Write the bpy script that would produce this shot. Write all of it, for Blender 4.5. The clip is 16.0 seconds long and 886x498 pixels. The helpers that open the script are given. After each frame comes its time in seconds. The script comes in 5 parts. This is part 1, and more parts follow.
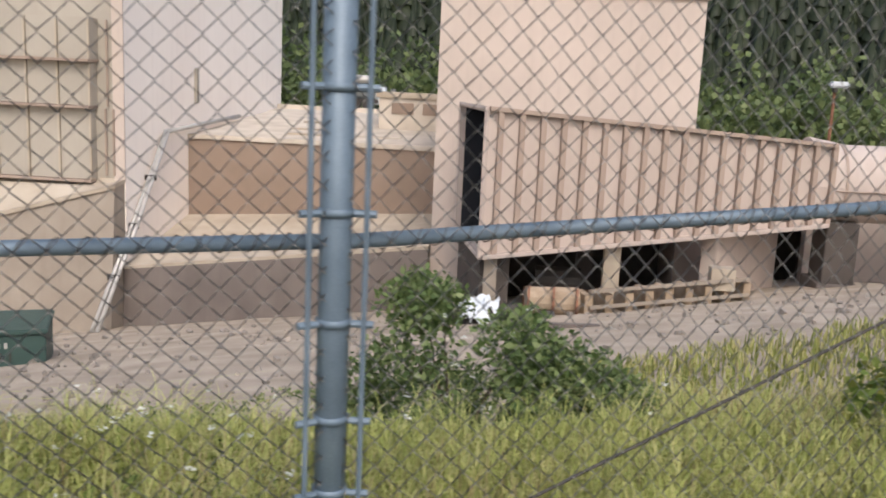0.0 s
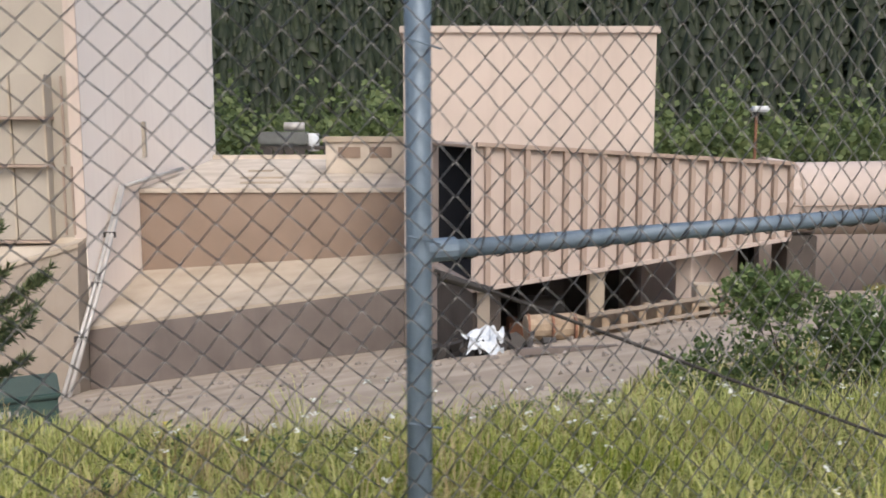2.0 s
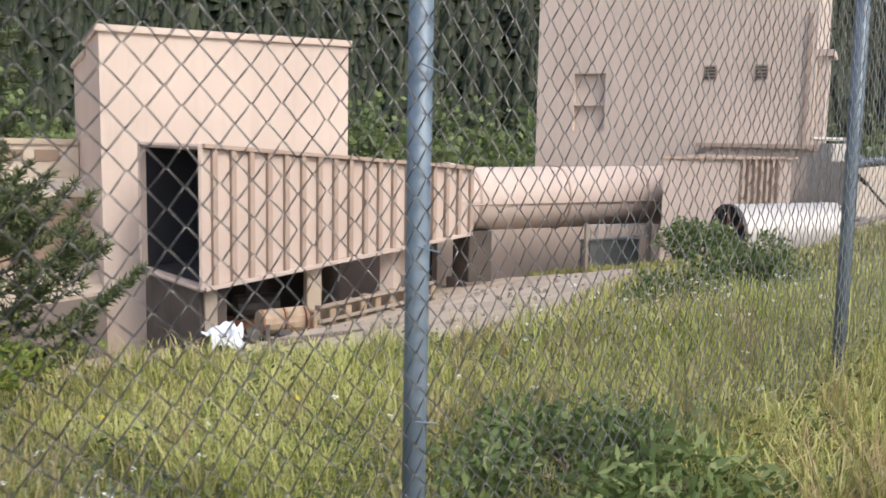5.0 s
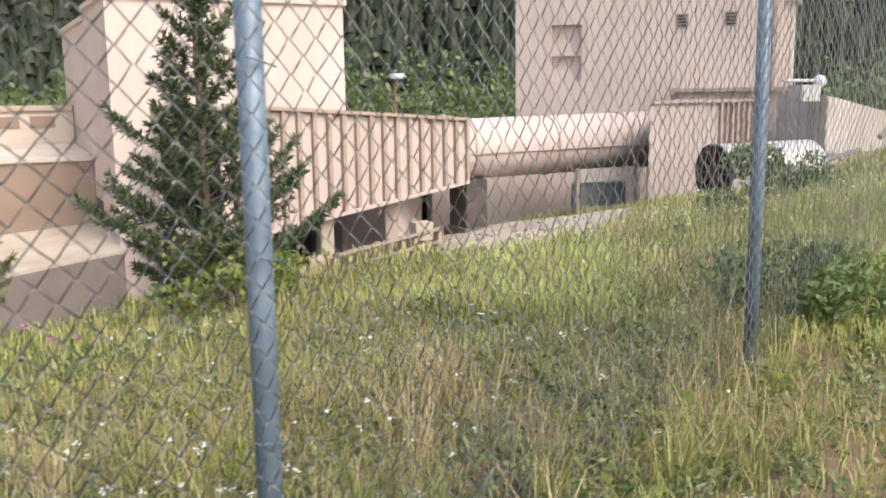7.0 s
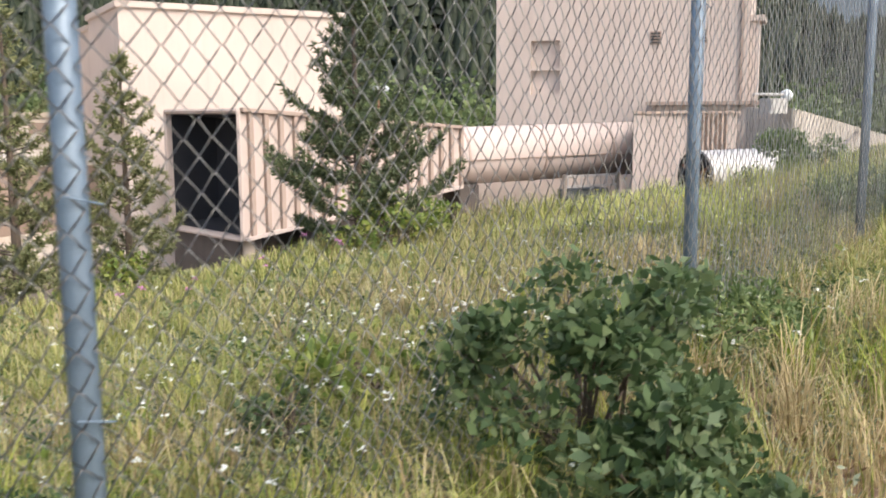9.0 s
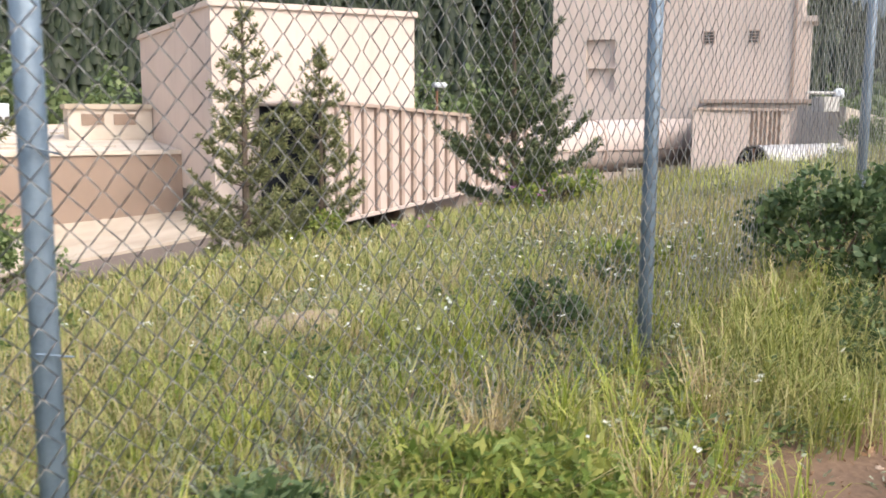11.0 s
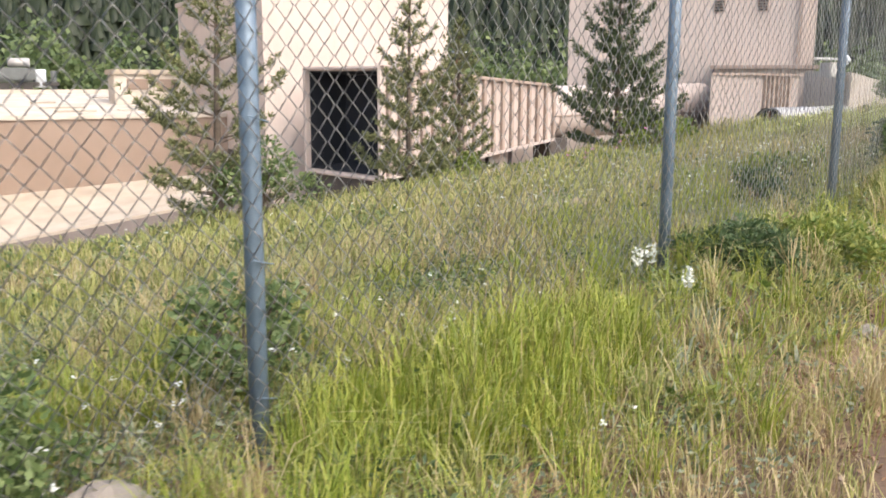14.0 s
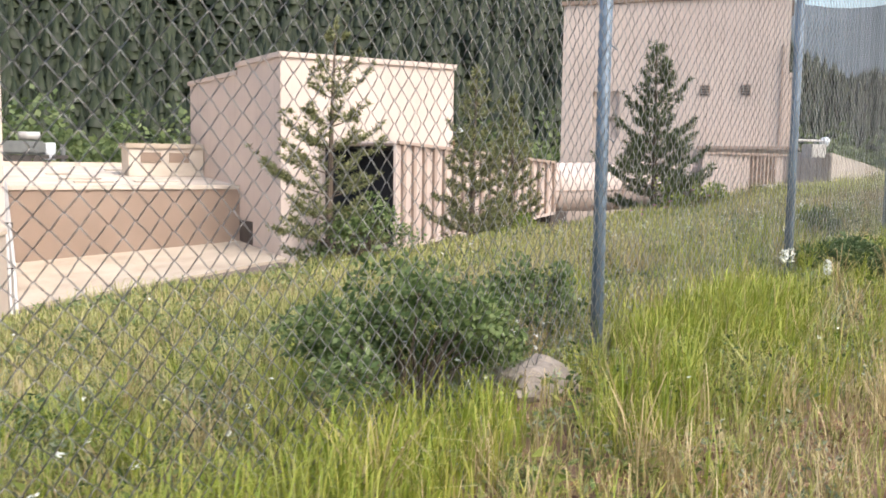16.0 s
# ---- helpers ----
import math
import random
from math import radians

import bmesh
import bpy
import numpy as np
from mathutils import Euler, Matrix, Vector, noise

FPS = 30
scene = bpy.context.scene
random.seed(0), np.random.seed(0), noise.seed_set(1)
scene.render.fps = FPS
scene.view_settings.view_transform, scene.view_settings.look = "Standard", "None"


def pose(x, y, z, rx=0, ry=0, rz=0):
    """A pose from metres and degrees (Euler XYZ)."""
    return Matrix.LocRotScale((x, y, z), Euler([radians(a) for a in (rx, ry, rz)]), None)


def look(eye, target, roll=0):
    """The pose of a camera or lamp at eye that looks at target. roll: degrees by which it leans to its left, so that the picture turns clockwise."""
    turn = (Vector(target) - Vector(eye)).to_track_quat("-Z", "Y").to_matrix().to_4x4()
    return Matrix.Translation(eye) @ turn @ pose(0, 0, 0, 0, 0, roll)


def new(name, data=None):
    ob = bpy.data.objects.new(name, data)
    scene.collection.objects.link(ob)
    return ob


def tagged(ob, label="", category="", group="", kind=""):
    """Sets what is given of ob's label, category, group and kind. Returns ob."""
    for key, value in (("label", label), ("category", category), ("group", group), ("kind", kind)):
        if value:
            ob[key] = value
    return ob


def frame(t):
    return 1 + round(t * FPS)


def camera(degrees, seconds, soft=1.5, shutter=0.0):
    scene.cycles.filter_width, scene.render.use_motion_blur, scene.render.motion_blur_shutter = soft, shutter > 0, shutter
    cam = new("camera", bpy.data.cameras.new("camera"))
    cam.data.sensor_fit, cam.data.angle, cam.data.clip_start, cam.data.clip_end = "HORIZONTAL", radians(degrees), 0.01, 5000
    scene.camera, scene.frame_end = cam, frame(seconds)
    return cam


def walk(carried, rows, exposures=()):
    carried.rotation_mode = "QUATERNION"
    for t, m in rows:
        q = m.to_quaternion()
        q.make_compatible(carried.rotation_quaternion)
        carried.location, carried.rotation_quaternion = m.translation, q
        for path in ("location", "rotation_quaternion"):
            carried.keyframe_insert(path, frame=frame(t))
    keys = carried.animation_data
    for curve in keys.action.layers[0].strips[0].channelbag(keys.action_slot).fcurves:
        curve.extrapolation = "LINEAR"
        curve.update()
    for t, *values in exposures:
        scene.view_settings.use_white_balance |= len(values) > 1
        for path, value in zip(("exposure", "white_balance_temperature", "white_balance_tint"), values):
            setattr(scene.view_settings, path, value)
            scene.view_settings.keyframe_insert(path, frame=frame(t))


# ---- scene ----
cam = camera(51.85, 16.0, soft=1.7, shutter=0.2)
PATH = [
    (0, (2.191, 2.459, 2.273), (1.832, 6.376, 1.545), 2.70),
    (0.5, (1.407, 2.289, 2.216), (1.020, 6.214, 1.546), 2.25),
    (1, (0.626, 2.162, 2.160), (0.377, 6.112, 1.581), 1.08),
    (1.5, (-0.149, 2.027, 2.096), (-0.348, 5.983, 1.538), 0.46),
    (2, (-0.861, 1.901, 2.034), (-0.777, 5.865, 1.502), -0.09),
    (2.5, (-1.577, 1.772, 1.978), (-1.380, 5.727, 1.416), -0.22),
    (3, (-2.285, 1.641, 1.937), (-1.901, 5.578, 1.341), 0.47),
    (3.5, (-2.966, 1.543, 1.916), (-2.244, 5.428, 1.297), 0.93),
    (3.7, (-3.230, 1.493, 1.906), (-2.137, 5.302, 1.359), 1.76),
    (5.8, (-5.662, 0.423, 1.740), (-3.923, 3.994, 1.269), 1.14),
    (6, (-5.924, 0.323, 1.737), (-4.178, 3.891, 1.266), 1.15),
    (6.5, (-6.589, 0.088, 1.734), (-4.868, 3.652, 1.158), -0.05),
    (7, (-7.238, -0.130, 1.689), (-5.395, 3.358, 1.028), -0.78),
    (7.5, (-7.920, -0.328, 1.583), (-6.059, 3.151, 0.924), -0.55),
    (8, (-8.499, -0.545, 1.504), (-6.544, 2.884, 0.856), -0.27),
    (8.2, (-8.757, -0.629, 1.468), (-6.738, 2.766, 0.838), -0.19),
    (10.3, (-11.658, -1.883, 1.080), (-9.670, 1.547, 0.552), 0.12),
    (10.5, (-11.897, -1.978, 1.092), (-9.923, 1.458, 0.548), 0.53),
    (11, (-12.442, -2.271, 1.080), (-10.538, 1.197, 0.489), 0.21),
    (11.5, (-13.025, -2.529, 1.056), (-11.101, 0.921, 0.427), 0.48),
    (12, (-13.609, -2.793, 1.001), (-11.701, 0.647, 0.273), -0.05),
    (12.5, (-14.204, -3.056, 0.993), (-12.280, 0.374, 0.262), 0.03),
    (13, (-14.828, -3.348, 0.968), (-12.898, 0.078, 0.234), 0.26),
    (13.5, (-15.367, -3.691, 0.950), (-13.435, -0.265, 0.217), 0.29),
    (14, (-15.978, -3.913, 0.944), (-14.041, -0.490, 0.216), 0.20),
    (14.5, (-16.569, -4.196, 0.951), (-14.694, -0.723, 0.302), 0.02),
    (15, (-17.174, -4.338, 0.901), (-15.146, -0.910, 0.530), 0.81),
    (15.5, (-17.743, -4.520, 0.794), (-15.701, -1.101, 0.415), 0.95),
    (16, (-18.259, -4.681, 0.694), (-16.206, -1.269, 0.309), 0.80),
]
EXPOSURES = [(0, 0.60), (0.6, 0.55), (2.5, 0.56), (3.5, 0.72), (5.8, 1.02), (6.5, 1.16), (7.5, 1.25), (10.5, 1.33), (12.5, 1.40), (14.0, 1.36), (16, 1.33)]
walk(cam, [(t, look(eye, target, roll)) for t, eye, target, roll in PATH], EXPOSURES)

# ---- light ----
sky_world = bpy.data.worlds.new("sky")
scene.world = sky_world
sky_world.use_nodes = True
wn = sky_world.node_tree.nodes
sky = wn.new("ShaderNodeTexSky")
sky.sky_type, sky.sun_disc = "NISHITA", False
sky.sun_elevation, sky.sun_rotation = radians(47), radians(165)
sky.dust_density = 4.0
sky.air_density = 1.2
wn["Background"].inputs["Strength"].default_value = 0.15
sky_world.node_tree.links.new(sky.outputs["Color"], wn["Background"].inputs["Color"])
sun = new("sun", bpy.data.lights.new("sun", "SUN"))
sun.data.energy, sun.data.angle, sun.data.color = 0.85, radians(18), (1.0, 0.962, 0.93)
sun.matrix_world = look((12, -43, 52), (0, 0, 0))


# ---- materials ----
def material(name, stops, scale=3.0, rough=0.85, bump=0.3, grain=60.0, metal=0.0, streak=0.0, island=False, obj_random=False, streak_colour=(0.2, 0.16, 0.13), two_sided=False):
    """Colour from a ramp over noise at two scales, with bump; streak: vertical stains."""
    m = bpy.data.materials.new(name)
    m.use_nodes = True
    n, l = m.node_tree.nodes, m.node_tree.links
    bsdf = n["Principled BSDF"]
    tex = n.new("ShaderNodeTexCoord")
    big = n.new("ShaderNodeTexNoise")
    big.inputs["Scale"].default_value, big.inputs["Detail"].default_value = scale, 6
    l.new(tex.outputs["Object"], big.inputs["Vector"])
    fine = n.new("ShaderNodeTexNoise")
    fine.inputs["Scale"].default_value, fine.inputs["Detail"].default_value = grain, 4
    l.new(tex.outputs["Object"], fine.inputs["Vector"])
    ramp = n.new("ShaderNodeValToRGB")
    els = ramp.color_ramp.elements
    while len(els) < len(stops):
        els.new(0.5)
    for e, (p, c) in zip(els, stops):
        e.position, e.color = p, (*c, 1)
    mix = n.new("ShaderNodeMath")
    mix.operation = "MULTIPLY_ADD"
    mix.inputs[1].default_value = 0.3
    l.new(fine.outputs["Fac"], mix.inputs[0])
    if island or obj_random:
        src = n.new("ShaderNodeNewGeometry" if island else "ShaderNodeObjectInfo")
        half = n.new("ShaderNodeMath")
        half.operation = "MULTIPLY_ADD"
        half.inputs[1].default_value, half.inputs[2].default_value = 0.75, -0.1
        l.new(src.outputs["Random Per Island" if island else "Random"], half.inputs[0])
        both = n.new("ShaderNodeMath")
        both.operation = "MULTIPLY_ADD"
        both.inputs[1].default_value = 0.35
        l.new(big.outputs["Fac"], both.inputs[0])
        l.new(half.outputs[0], both.inputs[2])
        l.new(both.outputs[0], mix.inputs[2])
    else:
        shift = n.new("ShaderNodeMath")
        shift.operation = "MULTIPLY_ADD"
        shift.inputs[1].default_value, shift.inputs[2].default_value = 1.0, -0.15
        l.new(big.outputs["Fac"], shift.inputs[0])
        l.new(shift.outputs[0], mix.inputs[2])
    l.new(mix.outputs[0], ramp.inputs["Fac"])
    colour = ramp.outputs["Color"]
    if streak:
        mp = n.new("ShaderNodeMapping")
        mp.inputs["Scale"].default_value = (2.2, 2.2, 0.16)
        l.new(tex.outputs["Object"], mp.inputs["Vector"])
        st = n.new("ShaderNodeTexNoise")
        st.inputs["Scale"].default_value, st.inputs["Detail"].default_value = 1.3, 7
        l.new(mp.outputs["Vector"], st.inputs["Vector"])
        band = n.new("ShaderNodeMapRange")
        band.inputs["From Min"].default_value, band.inputs["From Max"].default_value = 0.5, 0.75
        band.inputs["To Max"].default_value = streak
        l.new(st.outputs["Fac"], band.inputs["Value"])
        sm = n.new("ShaderNodeMix")
        sm.data_type = "RGBA"
        l.new(band.outputs["Result"], sm.inputs["Factor"])
        l.new(colour, sm.inputs["A"])
        sm.inputs["B"].default_value = (*streak_colour, 1)
        colour = sm.outputs["Result"]
    l.new(colour, bsdf.inputs["Base Color"])
    bsdf.inputs["Roughness"].default_value, bsdf.inputs["Metallic"].default_value = rough, metal
    if bump:
        bp = n.new("ShaderNodeBump")
        bp.inputs["Strength"].default_value, bp.inputs["Distance"].default_value = bump, 0.01
        l.new(fine.outputs["Fac"], bp.inputs["Height"])
        l.new(bp.outputs["Normal"], bsdf.inputs["Normal"])
    return m


def leafy(name, stops, scale=0.6, rough=0.6, through_light=0.35):
    """Leaf or grass: a colour for every island, with some light coming through."""
    m = material(name, stops, scale=scale, rough=rough, bump=0, island=True)
    n, l = m.node_tree.nodes, m.node_tree.links
    bsdf = n["Principled BSDF"]
    tr = n.new("ShaderNodeBsdfTranslucent")
    l.new(bsdf.inputs["Base Color"].links[0].from_socket, tr.inputs["Color"])
    mx = n.new("ShaderNodeMixShader")
    mx.inputs["Fac"].default_value = through_light
    l.new(bsdf.outputs[0], mx.inputs[1])
    l.new(tr.outputs[0], mx.inputs[2])
    l.new(mx.outputs[0], n["Material Output"].inputs["Surface"])
    return m


STUCCO = material("pink_beige_stucco", [(0.2, (0.455, 0.38, 0.335)), (0.55, (0.51, 0.43, 0.38)), (0.9, (0.56, 0.475, 0.425))], 0.35, streak=0.14, grain=25)
# pale stucco, brightened and warmed to carry sunlight on the side wall
STUCCO_WHITE = material("pale_stucco_with_sun_tone", [(0.2, (0.83, 0.755, 0.70)), (0.8, (0.88, 0.815, 0.76))], 0.3, streak=0.06, grain=25)
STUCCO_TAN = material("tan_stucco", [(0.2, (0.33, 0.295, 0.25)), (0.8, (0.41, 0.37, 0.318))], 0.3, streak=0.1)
BROWN = material("brown_render", [(0.2, (0.205, 0.15, 0.115)), (0.5, (0.25, 0.185, 0.145)), (0.85, (0.29, 0.22, 0.175))], 0.4, streak=0.2)
GREY_WALL = material("stained_grey_concrete", [(0.2, (0.10, 0.082, 0.074)), (0.5, (0.145, 0.12, 0.108)), (0.85, (0.20, 0.168, 0.152))], 0.5, streak=0.4, streak_colour=(0.10, 0.085, 0.075))
BROWN_CONC = material("weathered_brown_concrete", [(0.2, (0.225, 0.185, 0.15)), (0.8, (0.345, 0.295, 0.245))], 0.5, streak=0.35)
CREAM = material("cream_ledge", [(0.15, (0.29, 0.235, 0.175)), (0.5, (0.41, 0.35, 0.28)), (0.85, (0.50, 0.44, 0.37))], 0.6)
ROOF = material("cream_roof_coating", [(0.15, (0.40, 0.35, 0.29)), (0.6, (0.54, 0.48, 0.415)), (0.9, (0.64, 0.60, 0.54))], 0.8)
DUCT = material("painted_steel_duct", [(0.2, (0.40, 0.33, 0.292)), (0.8, (0.49, 0.41, 0.368))], 0.4, rough=0.75, bump=0.1, streak=0.2, streak_colour=(0.30, 0.22, 0.18))
# duct steel made darker and greyer, so the casing front's shade is painted in
CASING = material("shade_toned_casing_steel", [(0.2, (0.29, 0.24, 0.218)), (0.8, (0.37, 0.31, 0.282))], 0.5, rough=0.75, bump=0.1, streak=0.2, streak_colour=(0.22, 0.17, 0.15))
RIB = material("rib_steel", [(0.2, (0.27, 0.20, 0.165)), (0.8, (0.36, 0.28, 0.23))], 1.0, rough=0.6, bump=0.1)
DARK_STEEL = material("dark_steel", [(0.2, (0.03, 0.028, 0.027)), (0.8, (0.08, 0.07, 0.065))], 1.0, rough=0.6, metal=0.3)
# stained concrete taken darker still, to hold the shade under the duct
DARK_CONC = material("stained_concrete_dark_for_shade", [(0.2, (0.045, 0.037, 0.033)), (0.8, (0.10, 0.083, 0.073))], 0.7, streak=0.4, streak_colour=(0.03, 0.026, 0.024))
# near black, standing in for shade inside the duct mouth and the corrugated pipe
BLACK = material("inner_shade_black", [(0.2, (0.008, 0.009, 0.013)), (0.8, (0.014, 0.015, 0.02))], 1.0, rough=0.9)
GALV = material("blue_grey_galvanised", [(0.2, (0.09, 0.13, 0.175)), (0.55, (0.14, 0.19, 0.245)), (0.9, (0.21, 0.27, 0.33))], 6.0, rough=0.5, metal=0.2, bump=0.12, grain=120)
WIRE = material("galvanised_wire", [(0.2, (0.19, 0.18, 0.17)), (0.8, (0.41, 0.40, 0.385))], 9.0, rough=0.5, metal=0.1, bump=0, island=True)
GREEN_PAINT = material("green_utility_paint", [(0.2, (0.025, 0.055, 0.05)), (0.8, (0.045, 0.085, 0.075))], 2.0, rough=0.5)
WOOD = material("weathered_wood", [(0.2, (0.20, 0.14, 0.09)), (0.8, (0.42, 0.33, 0.24))], 3.0, bump=0.5)
WHITE = material("white_sheet", [(0.2, (0.45, 0.49, 0.53)), (0.8, (0.72, 0.75, 0.78))], 4.0)
ROCK = material("pale_rock", [(0.2, (0.16, 0.135, 0.115)), (0.5, (0.26, 0.225, 0.195)), (0.85, (0.37, 0.33, 0.29))], 5.0, bump=1.0, grain=30)
TANROCK = material("bare_tan_earth", [(0.2, (0.22, 0.155, 0.11)), (0.85, (0.42, 0.32, 0.24))], 5.0, bump=1.0, grain=30)
CULVERT = material("pale_corrugated_steel", [(0.2, (0.38, 0.37, 0.355)), (0.8, (0.52, 0.50, 0.48))], 2.0, rough=0.45, metal=0.2)
TRUCK_GREY = material("grey_unit", [(0.2, (0.10, 0.11, 0.11)), (0.8, (0.16, 0.17, 0.17))], 2.0, rough=0.5)
BARK = material("bark", [(0.2, (0.07, 0.05, 0.035)), (0.8, (0.16, 0.12, 0.09))], 12.0, bump=0.8)
RUST = material("rusty_steel", [(0.2, (0.16, 0.07, 0.04)), (0.8, (0.26, 0.13, 0.08))], 6.0)
NEEDLE = leafy("pine_needles", [(0.0, (0.05, 0.065, 0.022)), (0.5, (0.14, 0.155, 0.058)), (1.0, (0.30, 0.295, 0.14))], through_light=0.2)
NEEDLE_GREY = leafy("dark_pine_needles", [(0.0, (0.025, 0.042, 0.019)), (0.5, (0.07, 0.098, 0.042)), (1.0, (0.16, 0.18, 0.08))], through_light=0.2)
# brighter copy of the meadow grass, sunlight on the strip put into its colour
SUN_GRASS = leafy("young_grass", [(0.0, (0.24, 0.29, 0.07)), (0.5, (0.45, 0.49, 0.14)), (1.0, (0.64, 0.60, 0.28))], 0.35)
GRASS = leafy("meadow_grass", [(0.0, (0.09, 0.125, 0.03)), (0.35, (0.215, 0.24, 0.055)), (0.65, (0.34, 0.345, 0.10)), (1.0, (0.52, 0.45, 0.23))], 0.35)
LUSH = leafy("lush_grass", [(0.0, (0.10, 0.16, 0.018)), (0.5, (0.25, 0.31, 0.035)), (1.0, (0.46, 0.44, 0.10))], 0.5)
SAGE = leafy("sage_leaves", [(0.0, (0.10, 0.14, 0.08)), (0.5, (0.22, 0.26, 0.17)), (1.0, (0.36, 0.38, 0.28))], 0.8)
DRY = leafy("dry_grass", [(0.0, (0.18, 0.12, 0.05)), (0.5, (0.40, 0.31, 0.15)), (1.0, (0.58, 0.48, 0.28))], 0.8)
LEAF = leafy("shrub_leaves", [(0.0, (0.045, 0.08, 0.022)), (0.5, (0.11, 0.165, 0.05)), (1.0, (0.24, 0.29, 0.12))], 1.0)
LEAF_DARK = leafy("dark_shrub_leaves", [(0.0, (0.028, 0.055, 0.018)), (0.5, (0.065, 0.11, 0.038)), (1.0, (0.14, 0.18, 0.075))], 1.0)
LEAF_YEL = leafy("yellow_green_leaves", [(0.0, (0.07, 0.12, 0.02)), (0.5, (0.15, 0.21, 0.04)), (1.0, (0.30, 0.30, 0.07))], 1.0)
PETAL = leafy("white_petals", [(0.0, (0.60, 0.62, 0.55)), (1.0, (0.85, 0.86, 0.80))], 1.0)
PINK = leafy("pink_petals", [(0.0, (0.45, 0.12, 0.35)), (1.0, (0.62, 0.25, 0.5))], 1.0)
HERB = leafy("meadow_herbs", [(0.0, (0.05, 0.09, 0.02)), (0.4, (0.11, 0.16, 0.05)), (0.75, (0.20, 0.24, 0.10)), (1.0, (0.33, 0.30, 0.14))], 0.8)
LITTER = leafy("brown_litter", [(0.0, (0.07, 0.035, 0.02)), (0.5, (0.20, 0.11, 0.06)), (1.0, (0.36, 0.22, 0.12))], 0.8, through_light=0.05)
YELLOW = leafy("yellow_petals", [(0.0, (0.62, 0.50, 0.03)), (1.0, (0.78, 0.66, 0.06))], 1.0)
FOREST = leafy("forest_needles", [(0.0, (0.016, 0.025, 0.010)), (0.5, (0.021, 0.031, 0.012)), (0.85, (0.027, 0.038, 0.014)), (1.0, (0.035, 0.047, 0.018))], 0.02, through_light=0.3)
ASPEN = leafy("pale_woodland_leaves", [(0.0, (0.06, 0.092, 0.035)), (0.5, (0.12, 0.165, 0.06)), (1.0, (0.21, 0.255, 0.10))], 0.05)
# the blue-grey holds the haze of distance in the base colour
FAR = material("mountain_with_painted_haze", [(0.2, (0.07, 0.088, 0.10)), (0.8, (0.105, 0.13, 0.148))], 0.01, bump=0)
HILL = material("forest_floor", [(0.2, (0.03, 0.04, 0.018)), (0.8, (0.055, 0.066, 0.03))], 0.05, bump=0)


# ---- mesh helpers ----
def finish(name, bm, mat, parent=None, label="", smooth=False):
    me = bpy.data.meshes.new(name)
    bmesh.ops.recalc_face_normals(bm, faces=bm.faces)
    bm.to_mesh(me)
    bm.free()
    me.materials.append(mat)
    if smooth:
        me.shade_smooth()
    ob = new(name, me)
    if parent:
        ob.parent = parent
    if label:
        ob["label"] = label
    return ob


def part(name, bm, mat, parent, label="", smooth=False):
    return finish(name, bm, mat, parent, label, smooth)


def thing(name, label, category, group="", kind="", at=None):
    ob = new(name)
    if at:
        ob.location = at
    return tagged(ob, label, category, group, kind)


def hexa(bm, c, bevel=0.0):
    """A block from eight corners: four below, four above, both anticlockwise."""
    v = [bm.verts.new(p) for p in c]
    fs = [bm.faces.new([v[i] for i in f]) for f in ((3, 2, 1, 0), (4, 5, 6, 7), (0, 1, 5, 4), (1, 2, 6, 5), (2, 3, 7, 6), (3, 0, 4, 7))]
    if bevel:
        edges = list({e for f in fs for e in f.edges})
        bmesh.ops.bevel(bm, geom=edges, offset=bevel, segments=2, affect="EDGES")
    return bm


def block(x0, x1, y0, y1, z0, z1, bevel=0.0, bm=None):
    bm = bm or bmesh.new()
    return hexa(bm, [(x0, y0, z0), (x1, y0, z0), (x1, y1, z0), (x0, y1, z0), (x0, y0, z1), (x1, y0, z1), (x1, y1, z1), (x0, y1, z1)], bevel)


def tube(points, radii, sides=8, bm=None, caps=True):
    bm = bm or bmesh.new()
    pts = [Vector(p) for p in points]
    if not hasattr(radii, "__len__"):
        radii = [radii] * len(pts)
    radii = [float(r) for r in radii]
    rings = []
    for i, p in enumerate(pts):
        d = (pts[min(i + 1, len(pts) - 1)] - pts[max(i - 1, 0)]).normalized()
        a = d.cross(Vector((0, 0, 1)) if abs(d.z) < 0.9 else Vector((1, 0, 0))).normalized()
        b = d.cross(a)
        rings.append([bm.verts.new(p + radii[i] * (math.cos(t) * a + math.sin(t) * b)) for t in (2 * math.pi * k / sides for k in range(sides))])
    for r, q in zip(rings, rings[1:]):
        for k in range(sides):
            bm.faces.new((r[k], r[(k + 1) % sides], q[(k + 1) % sides], q[k]))
    if caps:
        bm.faces.new(rings[0][::-1])
        bm.faces.new(rings[-1])
    return bm


def mesh_from(name, verts, faces_flat, loop_counts, mat, parent=None, smooth=False):
    """A mesh from numpy arrays: vertices, the corners of all faces, and how many corners each has."""
    me = bpy.data.meshes.new(name)
    me.vertices.add(len(verts))
    me.vertices.foreach_set("co", np.ascontiguousarray(verts, dtype=np.float32).ravel())
    me.loops.add(len(faces_flat))
    me.loops.foreach_set("vertex_index", np.ascontiguousarray(faces_flat, dtype=np.int32))
    me.polygons.add(len(loop_counts))
    starts = np.concatenate([[0], np.cumsum(loop_counts)[:-1]]).astype(np.int32)
    me.polygons.foreach_set("loop_start", starts)
    me.polygons.foreach_set("loop_total", np.ascontiguousarray(loop_counts, dtype=np.int32))
    me.materials.append(mat)
    me.update(calc_edges=True)
    me.validate()
    ob = new(name, me)
    if parent:
        ob.parent = parent
    return ob


# ---- the lie of the land ----
FO, FE, FN = np.array([-9.5, 1.0]), np.array([0.9376, 0.3478]), np.array([-0.3478, 0.9376])


